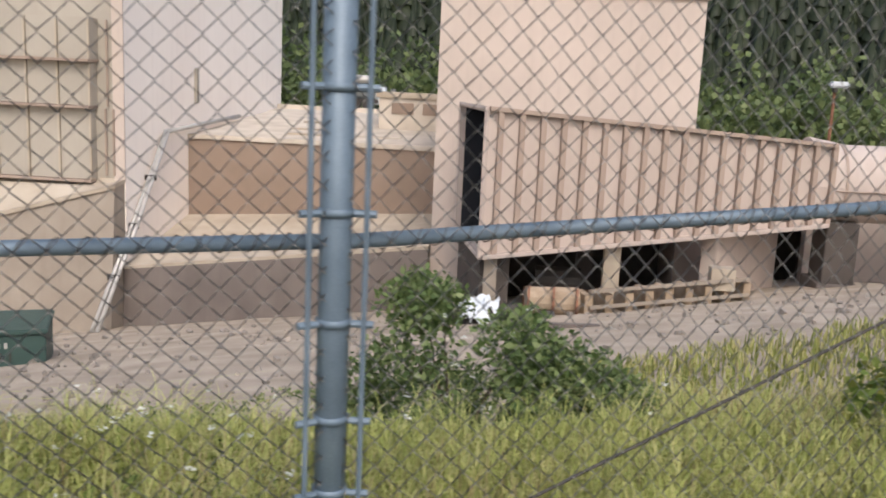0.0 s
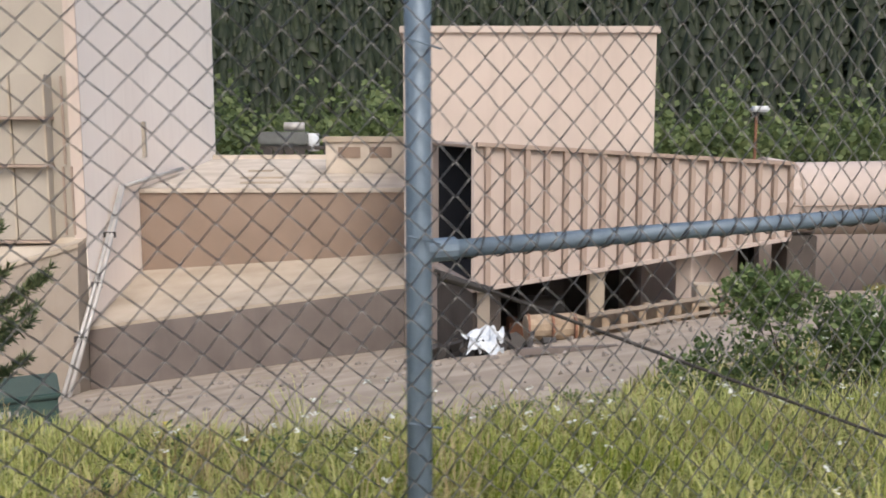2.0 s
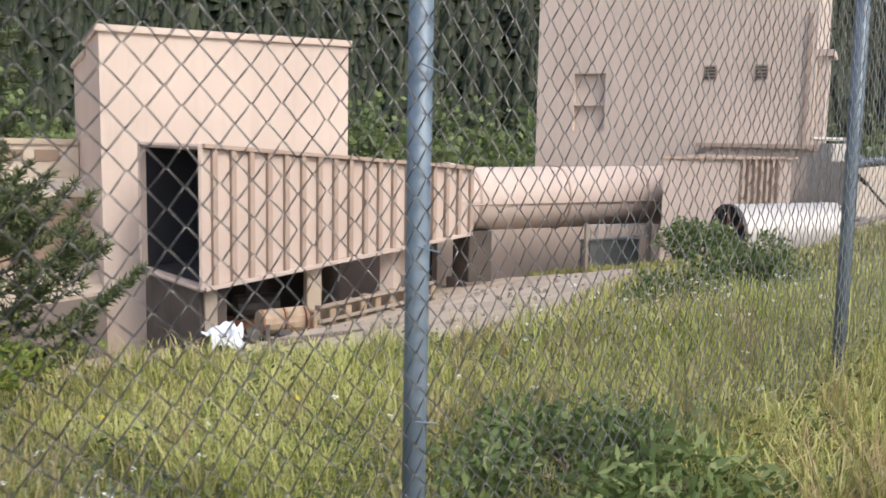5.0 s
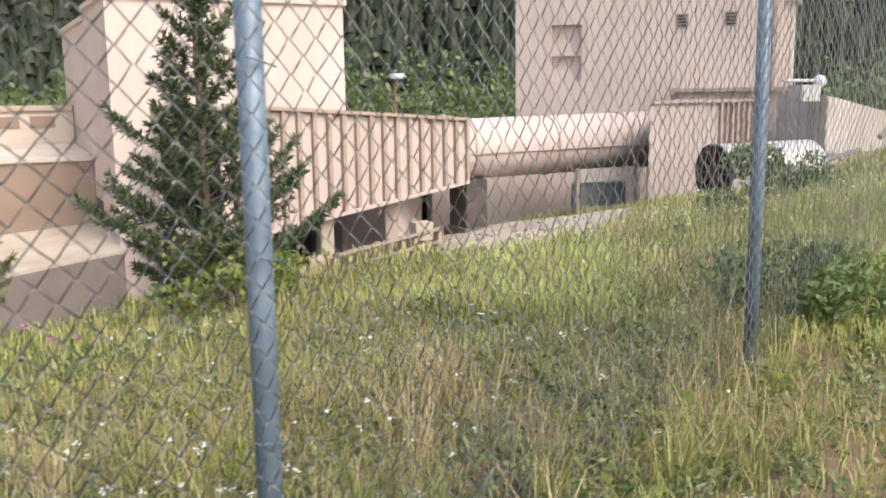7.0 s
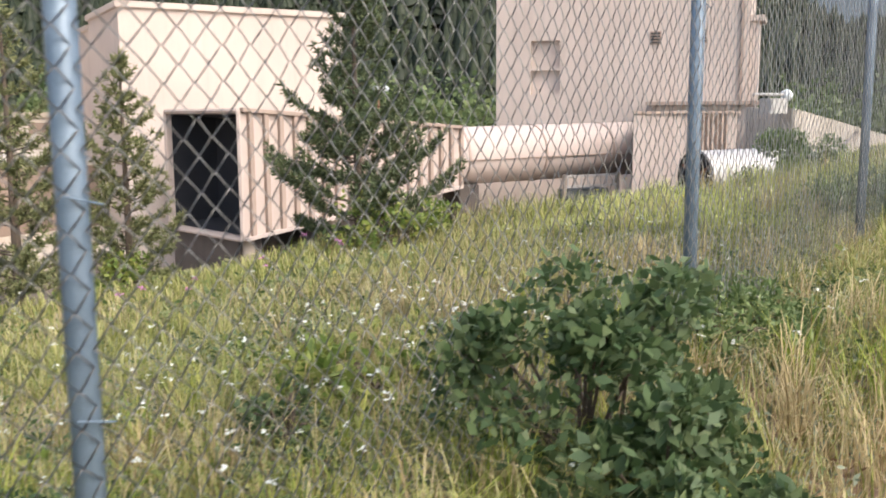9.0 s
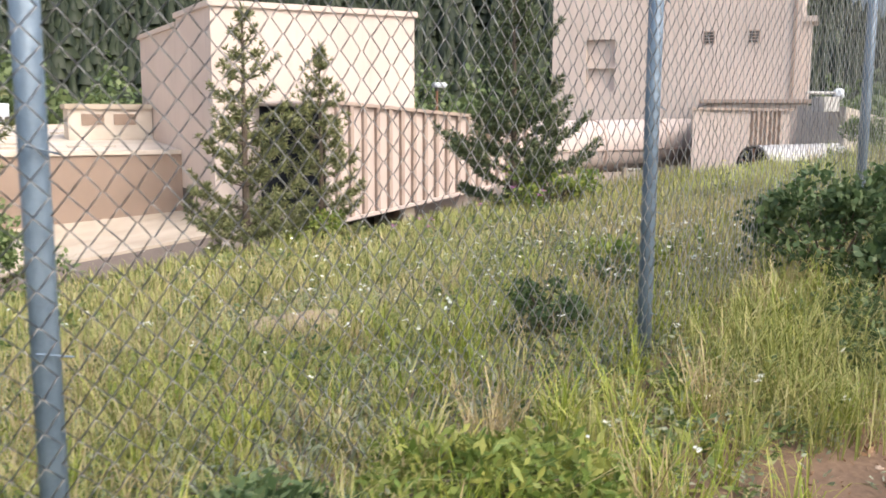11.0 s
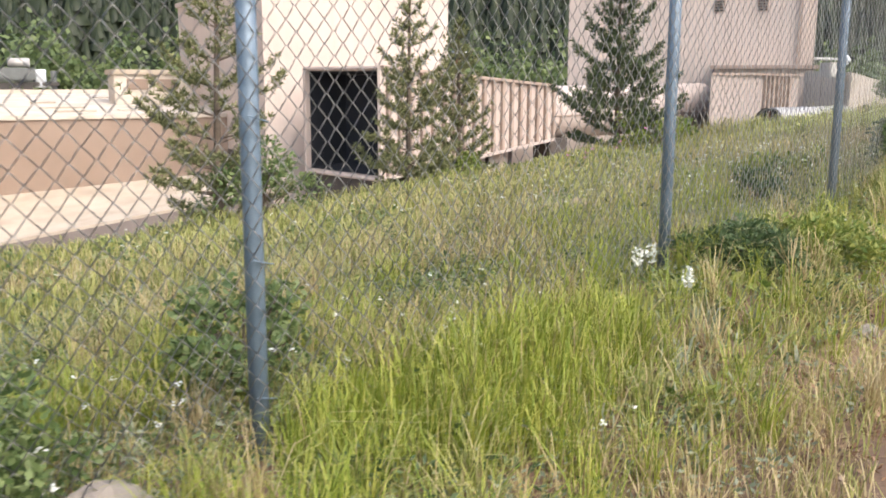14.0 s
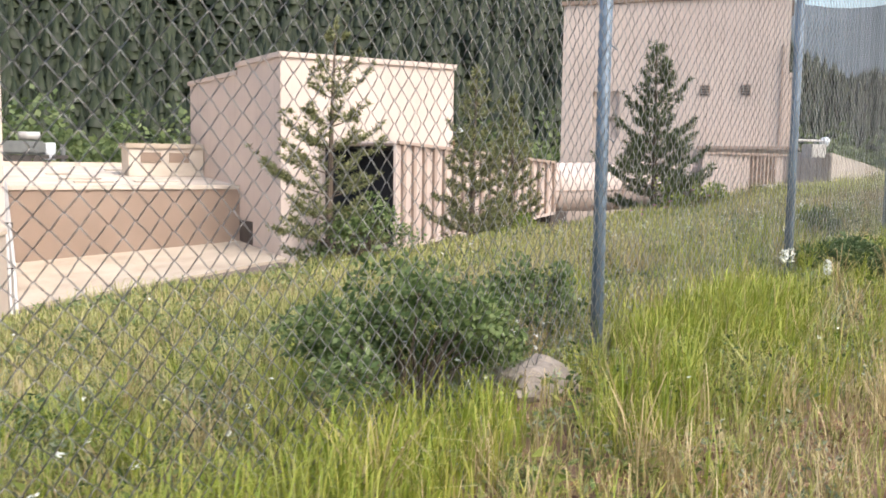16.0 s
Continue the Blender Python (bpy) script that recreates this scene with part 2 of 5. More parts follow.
def place(s, v):
    """World x, y of a spot s metres along the fence and v metres beyond it."""
    return FO[0] + s * FE[0] + v * FN[0], FO[1] + s * FE[1] + v * FN[1]


def along(x, y):
    return (x - FO[0]) * FE[0] + (y - FO[1]) * FE[1], (x - FO[0]) * FN[0] + (y - FO[1]) * FN[1]


def smooth01(x, a, b):
    t = np.clip((x - a) / (b - a), 0, 1)
    return t * t * (3 - 2 * t)


def yard(x, y):
    return -4.79 + 0.1355 * (np.clip(x, -22, 14.5) - 0.58) - 0.182 * (np.clip(y, 0, 46) - 28.64)


def fence_line(s):
    return np.interp(s, [-14, -6, -3, 0, 3, 6, 7.5, 9, 10, 13, 40], [-0.82, -0.40, -0.22, -0.10, 0.08, 0.275, 0.41, 0.52, 0.64, 0.64, 1.0])


def ground(x, y):
    """Height of the ground: a level path, the bench with the fence, the bank, the sloping yard."""
    x, y = np.asarray(x, float), np.asarray(y, float)
    s, v = along(x, y)
    z0 = fence_line(s)
    a = np.interp(s, [-10, 2, 4, 6, 8, 10, 13, 20, 34.5, 38.5], [0.103, 0.111, 0.114, 0.11, 0.075, 0.116, 0.168, 0.186, 0.165, 0.15])
    crest = np.interp(s, [-10, 2, 4, 6, 8, 10, 13, 16, 26, 34.5, 38.5], [7.8, 7.3, 6.6, 6.2, 3.5, 2.0, 1.5, 2.0, 6.0, 6.5, 7.0])
    vv = np.maximum(v, 0)
    bench = z0 - a * vv - 0.46 * np.maximum(vv - crest, 0) - 0.28 * smooth01(-v, 0.3, 1.3) * smooth01(-s, -4, 2)
    g = yard(x, y)
    k = 0.5
    top = np.maximum(bench, g) + k * np.exp(-np.abs(bench - g) / k) * 0.25
    far = smooth01(np.hypot(x, y), 62, 100)
    return top * (1 - far) + (-3.0) * far + 0.03 * np.sin(1.7 * x + 0.6 * y) * np.sin(1.3 * y - 0.4 * x)


def gz(x, y):
    return float(ground(x, y))


def grid_mesh(name, xs, ys, zf, mat):
    X, Y = np.meshgrid(xs, ys, indexing="ij")
    V = np.stack([X, Y, zf(X, Y)], -1).reshape(-1, 3)
    nx, ny = len(xs), len(ys)
    i = (np.arange(nx - 1)[:, None] * ny + np.arange(ny - 1)[None]).ravel()
    F = np.stack([i, i + ny, i + ny + 1, i + 1], -1)
    ob = mesh_from(name, V, F.ravel(), np.full(len(F), 4), mat)
    ob.data.shade_smooth()
    return ob


def ground_material():
    m = bpy.data.materials.new("earth_and_gravel")
    m.use_nodes = True
    n, l = m.node_tree.nodes, m.node_tree.links
    bsdf = n["Principled BSDF"]
    bsdf.inputs["Roughness"].default_value = 0.95
    tex = n.new("ShaderNodeTexCoord")
    noise_big, noise_fine = n.new("ShaderNodeTexNoise"), n.new("ShaderNodeTexNoise")
    for q, sc in ((noise_big, 0.7), (noise_fine, 34.0)):
        q.inputs["Scale"].default_value, q.inputs["Detail"].default_value = sc, 8
        l.new(tex.outputs["Object"], q.inputs["Vector"])
    add = n.new("ShaderNodeMath")
    add.operation = "MULTIPLY_ADD"
    add.inputs[1].default_value = 0.5
    l.new(noise_fine.outputs["Fac"], add.inputs[0])
    l.new(noise_big.outputs["Fac"], add.inputs[2])
    ramps = []
    for stops in ([(0.5, (0.075, 0.046, 0.028)), (0.75, (0.15, 0.095, 0.06)), (1.0, (0.26, 0.18, 0.12))], [(0.5, (0.255, 0.208, 0.16)), (0.75, (0.345, 0.285, 0.225)), (1.0, (0.45, 0.38, 0.31))]):
        r = n.new("ShaderNodeValToRGB")
        while len(r.color_ramp.elements) < len(stops):
            r.color_ramp.elements.new(0.5)
        for e, (p, c) in zip(r.color_ramp.elements, stops):
            e.position, e.color = p, (*c, 1)
        l.new(add.outputs[0], r.inputs["Fac"])
        ramps.append(r)
    # distance beyond the fence decides between path earth and yard gravel
    sep = n.new("ShaderNodeVectorMath")
    sep.operation = "DOT_PRODUCT"
    sep.inputs[1].default_value = (-0.3478, 0.9376, 0.0)
    l.new(tex.outputs["Object"], sep.inputs[0])
    rng = n.new("ShaderNodeMapRange")
    rng.inputs["From Min"].default_value, rng.inputs["From Max"].default_value = 4.24 + 1.5, 4.24 + 4.5
    l.new(sep.outputs["Value"], rng.inputs["Value"])
    mix = n.new("ShaderNodeMix")
    mix.data_type = "RGBA"
    l.new(rng.outputs["Result"], mix.inputs["Factor"])
    l.new(ramps[0].outputs["Color"], mix.inputs["A"])
    l.new(ramps[1].outputs["Color"], mix.inputs["B"])
    l.new(mix.outputs["Result"], bsdf.inputs["Base Color"])
    bp = n.new("ShaderNodeBump")
    bp.inputs["Strength"].default_value, bp.inputs["Distance"].default_value = 0.5, 0.008
    l.new(noise_fine.outputs["Fac"], bp.inputs["Height"])
    l.new(bp.outputs["Normal"], bsdf.inputs["Normal"])
    return m


def spread(lo, hi, inner_lo, inner_hi, fine, coarse):
    a = np.arange(lo, inner_lo, coarse)
    b = np.arange(inner_lo, inner_hi, fine)
    c = np.arange(inner_hi, hi + coarse, coarse)
    return np.concatenate([a, b, c])


earth = grid_mesh("ground", spread(-400, 600, -26, 40, 0.5, 8.0), spread(-200, 700, -10, 46, 0.4, 8.0), ground, ground_material())
tagged(earth, "brown earth path and pale sloping gravel yard", "ground", kind="structure")


# ---- the fan house and its low neighbours ----
def fan_house():
    h = thing("fan_house", "tall plain pink-beige stucco block with a thin roof cap", "building", kind="structure")
    x0, x1, y0, y1, ys = -1.65, 8.45, 38.8, 55.0, 45.4
    part("wall", block(x0, x1, y0, ys, -2.75, 5.7), STUCCO, h)
    part("wall", block(x0, 0.3, y0, 43.0, -9.0, -2.753), STUCCO, h)
    part("wall", block(8.1, x1, y0, 43.0, -9.0, -2.753), STUCCO, h)
    # back wall and pier carry the bay's shade in their dark colour
    part("wall", block(x0, x1, 43.0, ys, -9.0, -2.753), DARK_CONC, h, "back wall of the open bay with shade in its dark colour")
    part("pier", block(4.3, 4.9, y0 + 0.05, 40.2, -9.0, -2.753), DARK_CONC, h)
    part("wall", block(x0 + 0.02, x1 - 0.02, ys, y1, -9.0, 5.3), STUCCO, h)
    part("roof_cap", block(x0 - 0.14, x1 + 0.14, y0 - 0.14, ys + 0.05, 5.7, 5.98, 0.03), STUCCO, h, "thin stucco roof cap")
    part("roof_cap", block(x0 - 0.12, x1 + 0.12, ys + 0.05, y1 + 0.12, 5.3, 5.56, 0.03), STUCCO, h)
    return h


fan_house()


def side_wall():
    """The low wall that carries on behind the round duct."""
    h = thing("low_wall", "low plain beige wall behind the duct", "wall", kind="structure")
    part("wall", block(8.46, 11.6, 40.0, 40.6, -7.0, -1.2), STUCCO, h)
    part("wall", block(13.4, 27.0, 40.0, 40.6, -7.0, -1.2), STUCCO, h)
    part("lintel", block(11.603, 13.397, 40.0, 40.6, -2.4, -1.2), STUCCO, h)
    # closed box added behind the doorway, dark in place of its shade
    part("back_room", block(11.0, 14.0, 43.0, 43.3, -7.0, -1.2), DARK_CONC, h, "box added behind the doorway, painted dark for its shade")
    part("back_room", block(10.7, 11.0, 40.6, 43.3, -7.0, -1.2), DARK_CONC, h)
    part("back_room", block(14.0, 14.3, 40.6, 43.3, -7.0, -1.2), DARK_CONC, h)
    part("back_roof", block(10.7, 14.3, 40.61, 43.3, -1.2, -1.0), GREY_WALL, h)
    return h


side_wall()


def low_building():
    h = thing("low_building", "low flat-roofed building with a brown recessed wall and cream ledge", "building", kind="structure")
    # lower front wall, its top edge falling to one side
    bm = bmesh.new()
    hexa(bm, [(-14.3, 37.7, -10), (-1.66, 37.7, -10), (-1.66, 38.4, -10), (-14.3, 38.4, -10), (-14.3, 38.0, -5.95), (-1.66, 38.0, -4.3), (-1.66, 38.4, -4.3), (-14.3, 38.4, -5.95)])
    part("front_wall", bm, GREY_WALL, h, "stained dark grey concrete wall")
    bm = bmesh.new()
    hexa(bm, [(-14.3, 38.4, -10), (-1.66, 38.4, -10), (-1.66, 45.2, -10), (-14.3, 45.2, -10), (-14.3, 37.98, -5.9), (-1.66, 37.98, -4.24), (-1.66, 45.2, -3.95), (-14.3, 45.2, -4.75)])
    part("ledge", bm, CREAM, h, "dusty cream sloping ledge")
    bm = bmesh.new()
    hexa(bm, [(-14.29, 45.2, -8), (-1.66, 45.2, -8), (-1.66, 46.0, -8), (-14.29, 46.0, -8), (-14.29, 45.2, -1.05), (-1.66, 45.2, -1.05), (-1.66, 46.0, -1.05), (-14.29, 46.0, -1.05)])
    part("recessed_wall", bm, BROWN, h, "plain brown rendered wall")
    part("wall_coping", block(-14.29, -1.66, 45.08, 45.5, -1.05, -0.82, 0.03), ROOF, h)
    bm = bmesh.new()
    hexa(bm, [(-14.28, 45.5, -1.05), (-1.66, 45.5, -1.05), (-1.66, 60.5, -0.6), (-14.28, 60.5, -0.6), (-14.28, 45.5, -0.86), (-1.66, 45.5, -0.86), (-1.66, 60.5, 0.0), (-14.28, 60.5, 0.0)])
    part("roof", bm, ROOF, h, "cream coated roof")
    part("parapet", block(-14.28, 4.0, 60.5, 60.9, -6, 0.27, 0.03), ROOF, h)
    # brighter patches of sheet on the roof
    rng = random.Random(3)
    for i in range(7):
        x, y = rng.uniform(-13, -3), rng.uniform(47, 58)
        part("roof_sheet", block(x, x + rng.uniform(0.8, 2.2), y, y + rng.uniform(0.5, 1.2), -0.86 + (y - 45.5) * 0.0573, -0.78 + (y - 45.5) * 0.0573, 0.01), ROOF if i % 2 else CREAM, h)
    return h


low_building()


def parapet_box():
    h = thing("roof_bulkhead", "low cream bulkhead with peeling paint on the roof", "roof box", kind="structure")
    part("body", block(-6.2, -1.67, 52.0, 54.0, -0.5, 1.2, 0.03), ROOF, h)
    part("cap", block(-6.35, -1.67, 51.85, 54.1, 1.2, 1.5, 0.03), CREAM, h)
    for x in (-4.9, -3.2):
        part("panel", block(x - 0.6, x + 0.6, 51.94, 52.0, 0.35, 0.95, 0.01), BROWN, h, "weathered brown panel")
    return h


parapet_box()


def left_tower():
    h = thing("tall_building", "tall pale stucco building with louvred metal panels", "building", kind="structure")
    part("wall", block(-14.6, -14.3, 38.3, 61.5, -9, 22), STUCCO_WHITE, h, "pale side wall with sunlight put into its colour")
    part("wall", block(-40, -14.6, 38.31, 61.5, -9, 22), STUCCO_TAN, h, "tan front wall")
    part("corner_trim", block(-14.75, -14.28, 38.22, 38.3, -2.4, 22, 0.01), STUCCO, h)
    # three tiers of metal panels
    for k, (za, zb, dy) in enumerate(((2.45, 4.05, 0.3), (0.62, 2.4, 0.15), (-2.35, 0.57, 0.0))):
        x = -15.35 - 0.07 * k
        for i in range(7):
            part("metal_panel", block(x - 1.32 * (i + 1) + 0.03, x - 1.32 * i, 37.86 - dy, 38.3, za, zb, 0.015), STUCCO_TAN, h)
            part("batten", block(x - 1.32 * i - 0.06, x - 1.32 * i + 0.02, 37.76 - dy, 37.9 - dy, za, zb - 0.1, 0.01), CREAM, h)
        part("drip_edge", block(x - 9.3, x + 0.03, 37.62 - dy, 38.3, za - 0.12, za - 0.01, 0.01), RIB, h)
    for x, za, zb in ((-14.95, 0.6, 4.0), (-15.05, -2.2, 0.5), (-14.72, -2.2, 0.5)):
        part("conduit", tube([(x, 38.2, za), (x, 38.2, zb)], 0.05), RIB, h)
    part("vent_stub", block(-14.3, -14.15, 46.0, 46.3, 0.6, 2.3, 0.02), STUCCO_TAN, h)
    return h


left_tower()


def ramp_wall():
    h = thing("sloping_wall", "weathered brown concrete wall with a cream sloping top", "wall", kind="structure")
    bm = bmesh.new()
    hexa(bm, [(-24, 34.0, -11), (-14.35, 36.6, -11), (-14.35, 38.3, -11), (-24, 38.3, -11), (-24, 34.6, -5.3), (-14.35, 37.4, -2.55), (-14.35, 38.3, -2.4), (-24, 38.3, -2.6)])
    part("body", bm, BROWN_CONC, h)
    bm = bmesh.new()
    hexa(bm, [(-24, 34.5, -5.35), (-14.3, 37.3, -2.6), (-14.3, 38.31, -2.46), (-24, 38.31, -2.66), (-24, 34.5, -5.2), (-14.3, 37.3, -2.44), (-14.3, 38.31, -2.3), (-24, 38.31, -2.5)])
    part("top", bm, CREAM, h, "cream sloping top")
    return h


ramp_wall()


def pipe_bundle():
    h = thing("pipe_bundle", "pair of pale steel pipes leaning up the concrete wall", "pipes")
    for d in (0.0, 0.22):
        part("pipe", tube([(-14.4 + d, 35.3, -8.0), (-14.15 + d * 0.9, 38.6, -4.2), (-14.02 + d * 0.5, 41.8, -0.55)], 0.09), CULVERT, h, smooth=True)
    part("top_pipe", tube([(-14.02, 41.8, -0.55), (-14.0, 52.0, -0.2)], 0.11), CULVERT, h, smooth=True)
    for t in (0.25, 0.5, 0.75):
        x, y, z = -14.45 + 0.4 * t, 35.3 + 6.5 * t, -8.0 + 7.45 * t
        part("clamp", block(x - 0.14, x + 0.36, y - 0.06, y + 0.06, z - 0.14, z + 0.1, 0.01), DARK_STEEL, h)
    return h


pipe_bundle()


# ---- the ventilation duct ----
MOUTH = (Vector((-0.44, 36.47, 0)), Vector((0.80, 31.1, 0)))
END = (Vector((11.85, 37.85, 0)), Vector((12.5, 34.9, 0)))
MZ, EZ = (-3.25, 1.45), (-2.08, 0.66)


def duct_point(side, u, top):
    p = MOUTH[side].lerp(END[side], u)
    i = 1 if top else 0
    return Vector((p.x, p.y, MZ[i] + (EZ[i] - MZ[i]) * u))


def tapered_duct():
    h = thing("ventilation_duct", "huge tapered pink-beige steel ventilation duct with vertical ribs and black open mouth", "duct", kind="structure")
    far_b, far_t, near_b, near_t = [[duct_point(s, u, t) for u in (0, 1)] for s, t in ((0, False), (0, True), (1, False), (1, True))]
    inward = Vector((0.02, 0.10, 0))

    def plate(a, b, c, d, off):
        bm = bmesh.new()
        return hexa(bm, [a, b, b + off, a + off, d, c, c + off, d + off])

    part("side_panel", plate(near_b[0], near_b[1], near_t[1], near_t[0], inward), DUCT, h)
    part("side_panel", plate(far_b[0], far_b[1], far_t[1], far_t[0], -inward), DUCT, h)
    for a, b, off in ((near_t, far_t, -0.1), (near_b, far_b, 0.1)):
        bm = bmesh.new()
        z = Vector((0, 0, off))
        hexa(bm, [a[0] + z, a[1] + z, b[1] + z, b[0] + z, a[0], a[1], b[1], b[0]])
        part("top_panel" if off < 0 else "bottom_panel", bm, DUCT, h)
    # near-black sheets set back in the mouth, painting the duct's inner shade
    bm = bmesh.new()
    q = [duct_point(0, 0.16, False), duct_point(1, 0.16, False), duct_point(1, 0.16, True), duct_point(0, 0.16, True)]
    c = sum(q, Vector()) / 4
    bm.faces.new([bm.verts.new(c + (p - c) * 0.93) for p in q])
    part("shade_sheet", bm, BLACK, h, "near-black sheet standing in for the shade inside the duct")
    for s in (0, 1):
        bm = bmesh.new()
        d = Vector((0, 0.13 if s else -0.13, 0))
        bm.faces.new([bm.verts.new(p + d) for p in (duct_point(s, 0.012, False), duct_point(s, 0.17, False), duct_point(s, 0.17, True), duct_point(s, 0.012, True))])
        part("shade_sheet", bm, BLACK, h)
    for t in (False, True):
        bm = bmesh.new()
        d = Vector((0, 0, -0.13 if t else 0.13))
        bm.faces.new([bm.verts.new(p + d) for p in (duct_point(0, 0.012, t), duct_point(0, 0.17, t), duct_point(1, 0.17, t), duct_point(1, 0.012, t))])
        part("shade_sheet", bm, BLACK, h)
    # ribs on both sides, flanges above and below
    out = Vector((0.05, -0.16, 0))
    for k in range(18):
        u = (k + 0.55) / 17.6
        if u > 1:
            continue
        for s, o in ((1, out), (0, -out)):
            b, t = duct_point(s, u, False), duct_point(s, u, True)
            w = Vector((0.085, 0.02, 0))
            bm = bmesh.new()
            hexa(bm, [b - w, b + w, b + w + o, b - w + o, t - w, t + w, t + w + o, t - w + o], 0.012)
            part("rib", bm, RIB, h)
    for top in (True, False):
        a, b = duct_point(1, 0, top), duct_point(1, 1, top)
        z = Vector((0, 0, 0.10))
        bm = bmesh.new()
        o = out * 1.25
        hexa(bm, [a + o - z * 0.4, b + o - z * 0.4, b - z * 0.4, a - z * 0.4, a + o + z, b + o + z, b + z, a + z], 0.01)
        part("flange", bm, RIB if top else DUCT, h)
    # mouth frame
    for (s, t), (s2, t2) in (((0, True), (1, True)), ((1, True), (1, False)), ((0, False), (1, False)), ((0, True), (0, False))):
        a, b = duct_point(s, 0, t), duct_point(s2, 0, t2)
        part("mouth_frame", tube([a + Vector((-0.05, 0, 0)), b + Vector((-0.05, 0, 0))], 0.09, 6), DUCT, h)
    return h


tapered_duct()


def round_duct():
    h = thing("round_duct", "round pink-beige steel duct running to a fan casing", "duct", kind="structure")
    a, b = Vector((12.1, 36.35, -0.72)), Vector((23.6, 35.6, -0.55))
    n = 28
    bm = tube([a, a.lerp(b, 0.12), b], [1.42, 1.38, 1.38], n)
    part("shell", bm, DUCT, h, smooth=True)
    # square-to-round collar and seams
    part("collar", tube([a - Vector((0.1, 0, 0)), a + Vector((0.9, 0, 0))], [1.62, 1.45], 20), DUCT, h)
    for t in (0.08, 0.45, 0.8):
        p = a.lerp(b, t)
        part("seam", tube([p, p + Vector((0.09, 0, 0))], 1.42, n), RIB, h)
    part("seam_strip", tube([a.lerp(b, 0.05) + Vector((0, -1.42, -0.15)), b + Vector((0, -1.40, -0.15))], 0.035, 6), RIB, h)
    return h


round_duct()


def fan_casing():
    h = thing("fan_casing", "plain beige fan casing with a ribbed steel side", "fan casing", kind="structure")
    c0, c1, c2 = Vector((18.26, 29.62, 0)), Vector((22.9, 30.6, 0)), Vector((27.0, 31.5, 0))
    c3 = Vector((27.4, 38.0, 0))
    z0, z1 = -2.84, 1.26
    d, e = Vector((0, 0, z0)), Vector((0, 0, z1))
    bm = bmesh.new()
    hexa(bm, [c0 + d, c1 + d, c2 + d, c3 + d, c0 + e, c1 + e, c2 + e, c3 + e], 0.03)
    part("body", bm, CASING, h)
    side = (c2 - c1).normalized()
    nrm = Vector((side.y, -side.x, 0))
    for k in range(7):
        p = c1 + side * (0.3 + 0.44 * k)
        bm = bmesh.new()
        q = [p - side * 0.07, p + side * 0.07, p + side * 0.07 + nrm * 0.16, p - side * 0.07 + nrm * 0.16]
        hexa(bm, [v + Vector((0, 0, z0 + 1.0)) for v in q] + [v + Vector((0, 0, z1 - 0.05)) for v in q], 0.01)
        part("rib", bm, RIB, h)
    bm = bmesh.new()
    o = [c0 + Vector((-.1, -.1, 0)), c1 + Vector((0, -.2, 0)), c2 + Vector((.2, -.1, 0)), c3]
    hexa(bm, [v + Vector((0, 0, z1)) for v in o] + [v + Vector((0, 0, z1 + 0.1)) for v in o])
    part("roof_edge", bm, RIB, h)
    for p in (c0.lerp(c1, 0.1), c0.lerp(c1, 0.9), c2):
        zb = gz(p.x, p.y) - 0.3
        part("leg", block(p.x - 0.12, p.x + 0.12, p.y + 0.15, p.y + 0.4, zb, z0 + 0.1), DARK_STEEL, h)
    return h


fan_casing()


def right_tower():
    h = thing("tower_building", "tall pink-beige stucco tower with a blind niche and two small louvres", "building", kind="structure")
    a, b = Vector((23.9, 48.8, 0)), Vector((33.6, 36.7, 0))
    u = (b - a).normalized()
    n = Vector((u.y, -u.x, 0))
    if n.y > 0:
        n = -n
    L = (b - a).length

    def slab(s0, s1, d0, d1, z0, z1, bevel=0.0):
        bm = bmesh.new()
        q = [a + u * s0 + n * d0, a + u * s1 + n * d0, a + u * s1 + n * d1, a + u * s0 + n * d1]
        return hexa(bm, [v + Vector((0, 0, z0)) for v in q] + [v + Vector((0, 0, z1)) for v in q], bevel)

    top = 12.0
    # the wall is pieced round the niche
    s0, s1, zn0, zn1 = 2.3, 4.2, 2.5, 5.85
    part("wall", slab(0, L, -9, -0.35, -6, top), STUCCO, h)
    part("wall", slab(0, s0, -0.347, 0, -6, top), STUCCO, h)
    part("wall", slab(s1, L, -0.347, 0, -6, top), STUCCO, h)
    part("wall", slab(s0, s1, -0.347, 0, -6, zn0), STUCCO, h)
    part("wall", slab(s0, s1, -0.347, 0, zn1, top), STUCCO, h)
    part("niche_bar", slab(s0, s1, -0.3, -0.05, 4.0, 4.15), STUCCO, h)
    part("roof_cap", slab(-0.15, L + 0.15, -9.1, 0.15, top, top + 0.3, 0.03), BROWN, h)
    for q in (Vector((30.21, 40.91, 0)), Vector((31.99, 38.89, 0))):
        s = (q - a).dot(u)
        w = part("window", slab(s - 0.34, s + 0.34, -0.02, 0.05, 5.4, 6.2, 0.01), RIB, h, "small louvred vent")
        for k in range(4):
            part("slat", slab(s - 0.28, s + 0.28, 0.05, 0.09, 5.47 + 0.18 * k, 5.57 + 0.18 * k), DARK_STEEL, w)
    part("downpipe", slab(L - 0.5, L - 0.3, 0.0, 0.14, -3, 8.8, 0.02), RIB, h)
    part("side_bay", slab(L, L + 0.55, -3.0, -0.4, -4, 6.6), STUCCO, h)
    part("bay_cap", slab(L - 0.05, L + 0.85, -3.1, -0.2, 6.6, 6.95, 0.02), STUCCO, h)
    part("canopy", slab(L - 5.6, L + 0.9, 0.0, 2.2, 1.72, 1.95, 0.02), RIB, h, "thin dark canopy slab")
    part("canopy_wall", slab(L - 5.2, L + 0.6, 0.0, 1.8, -4, 1.7), STUCCO, h)
    return h


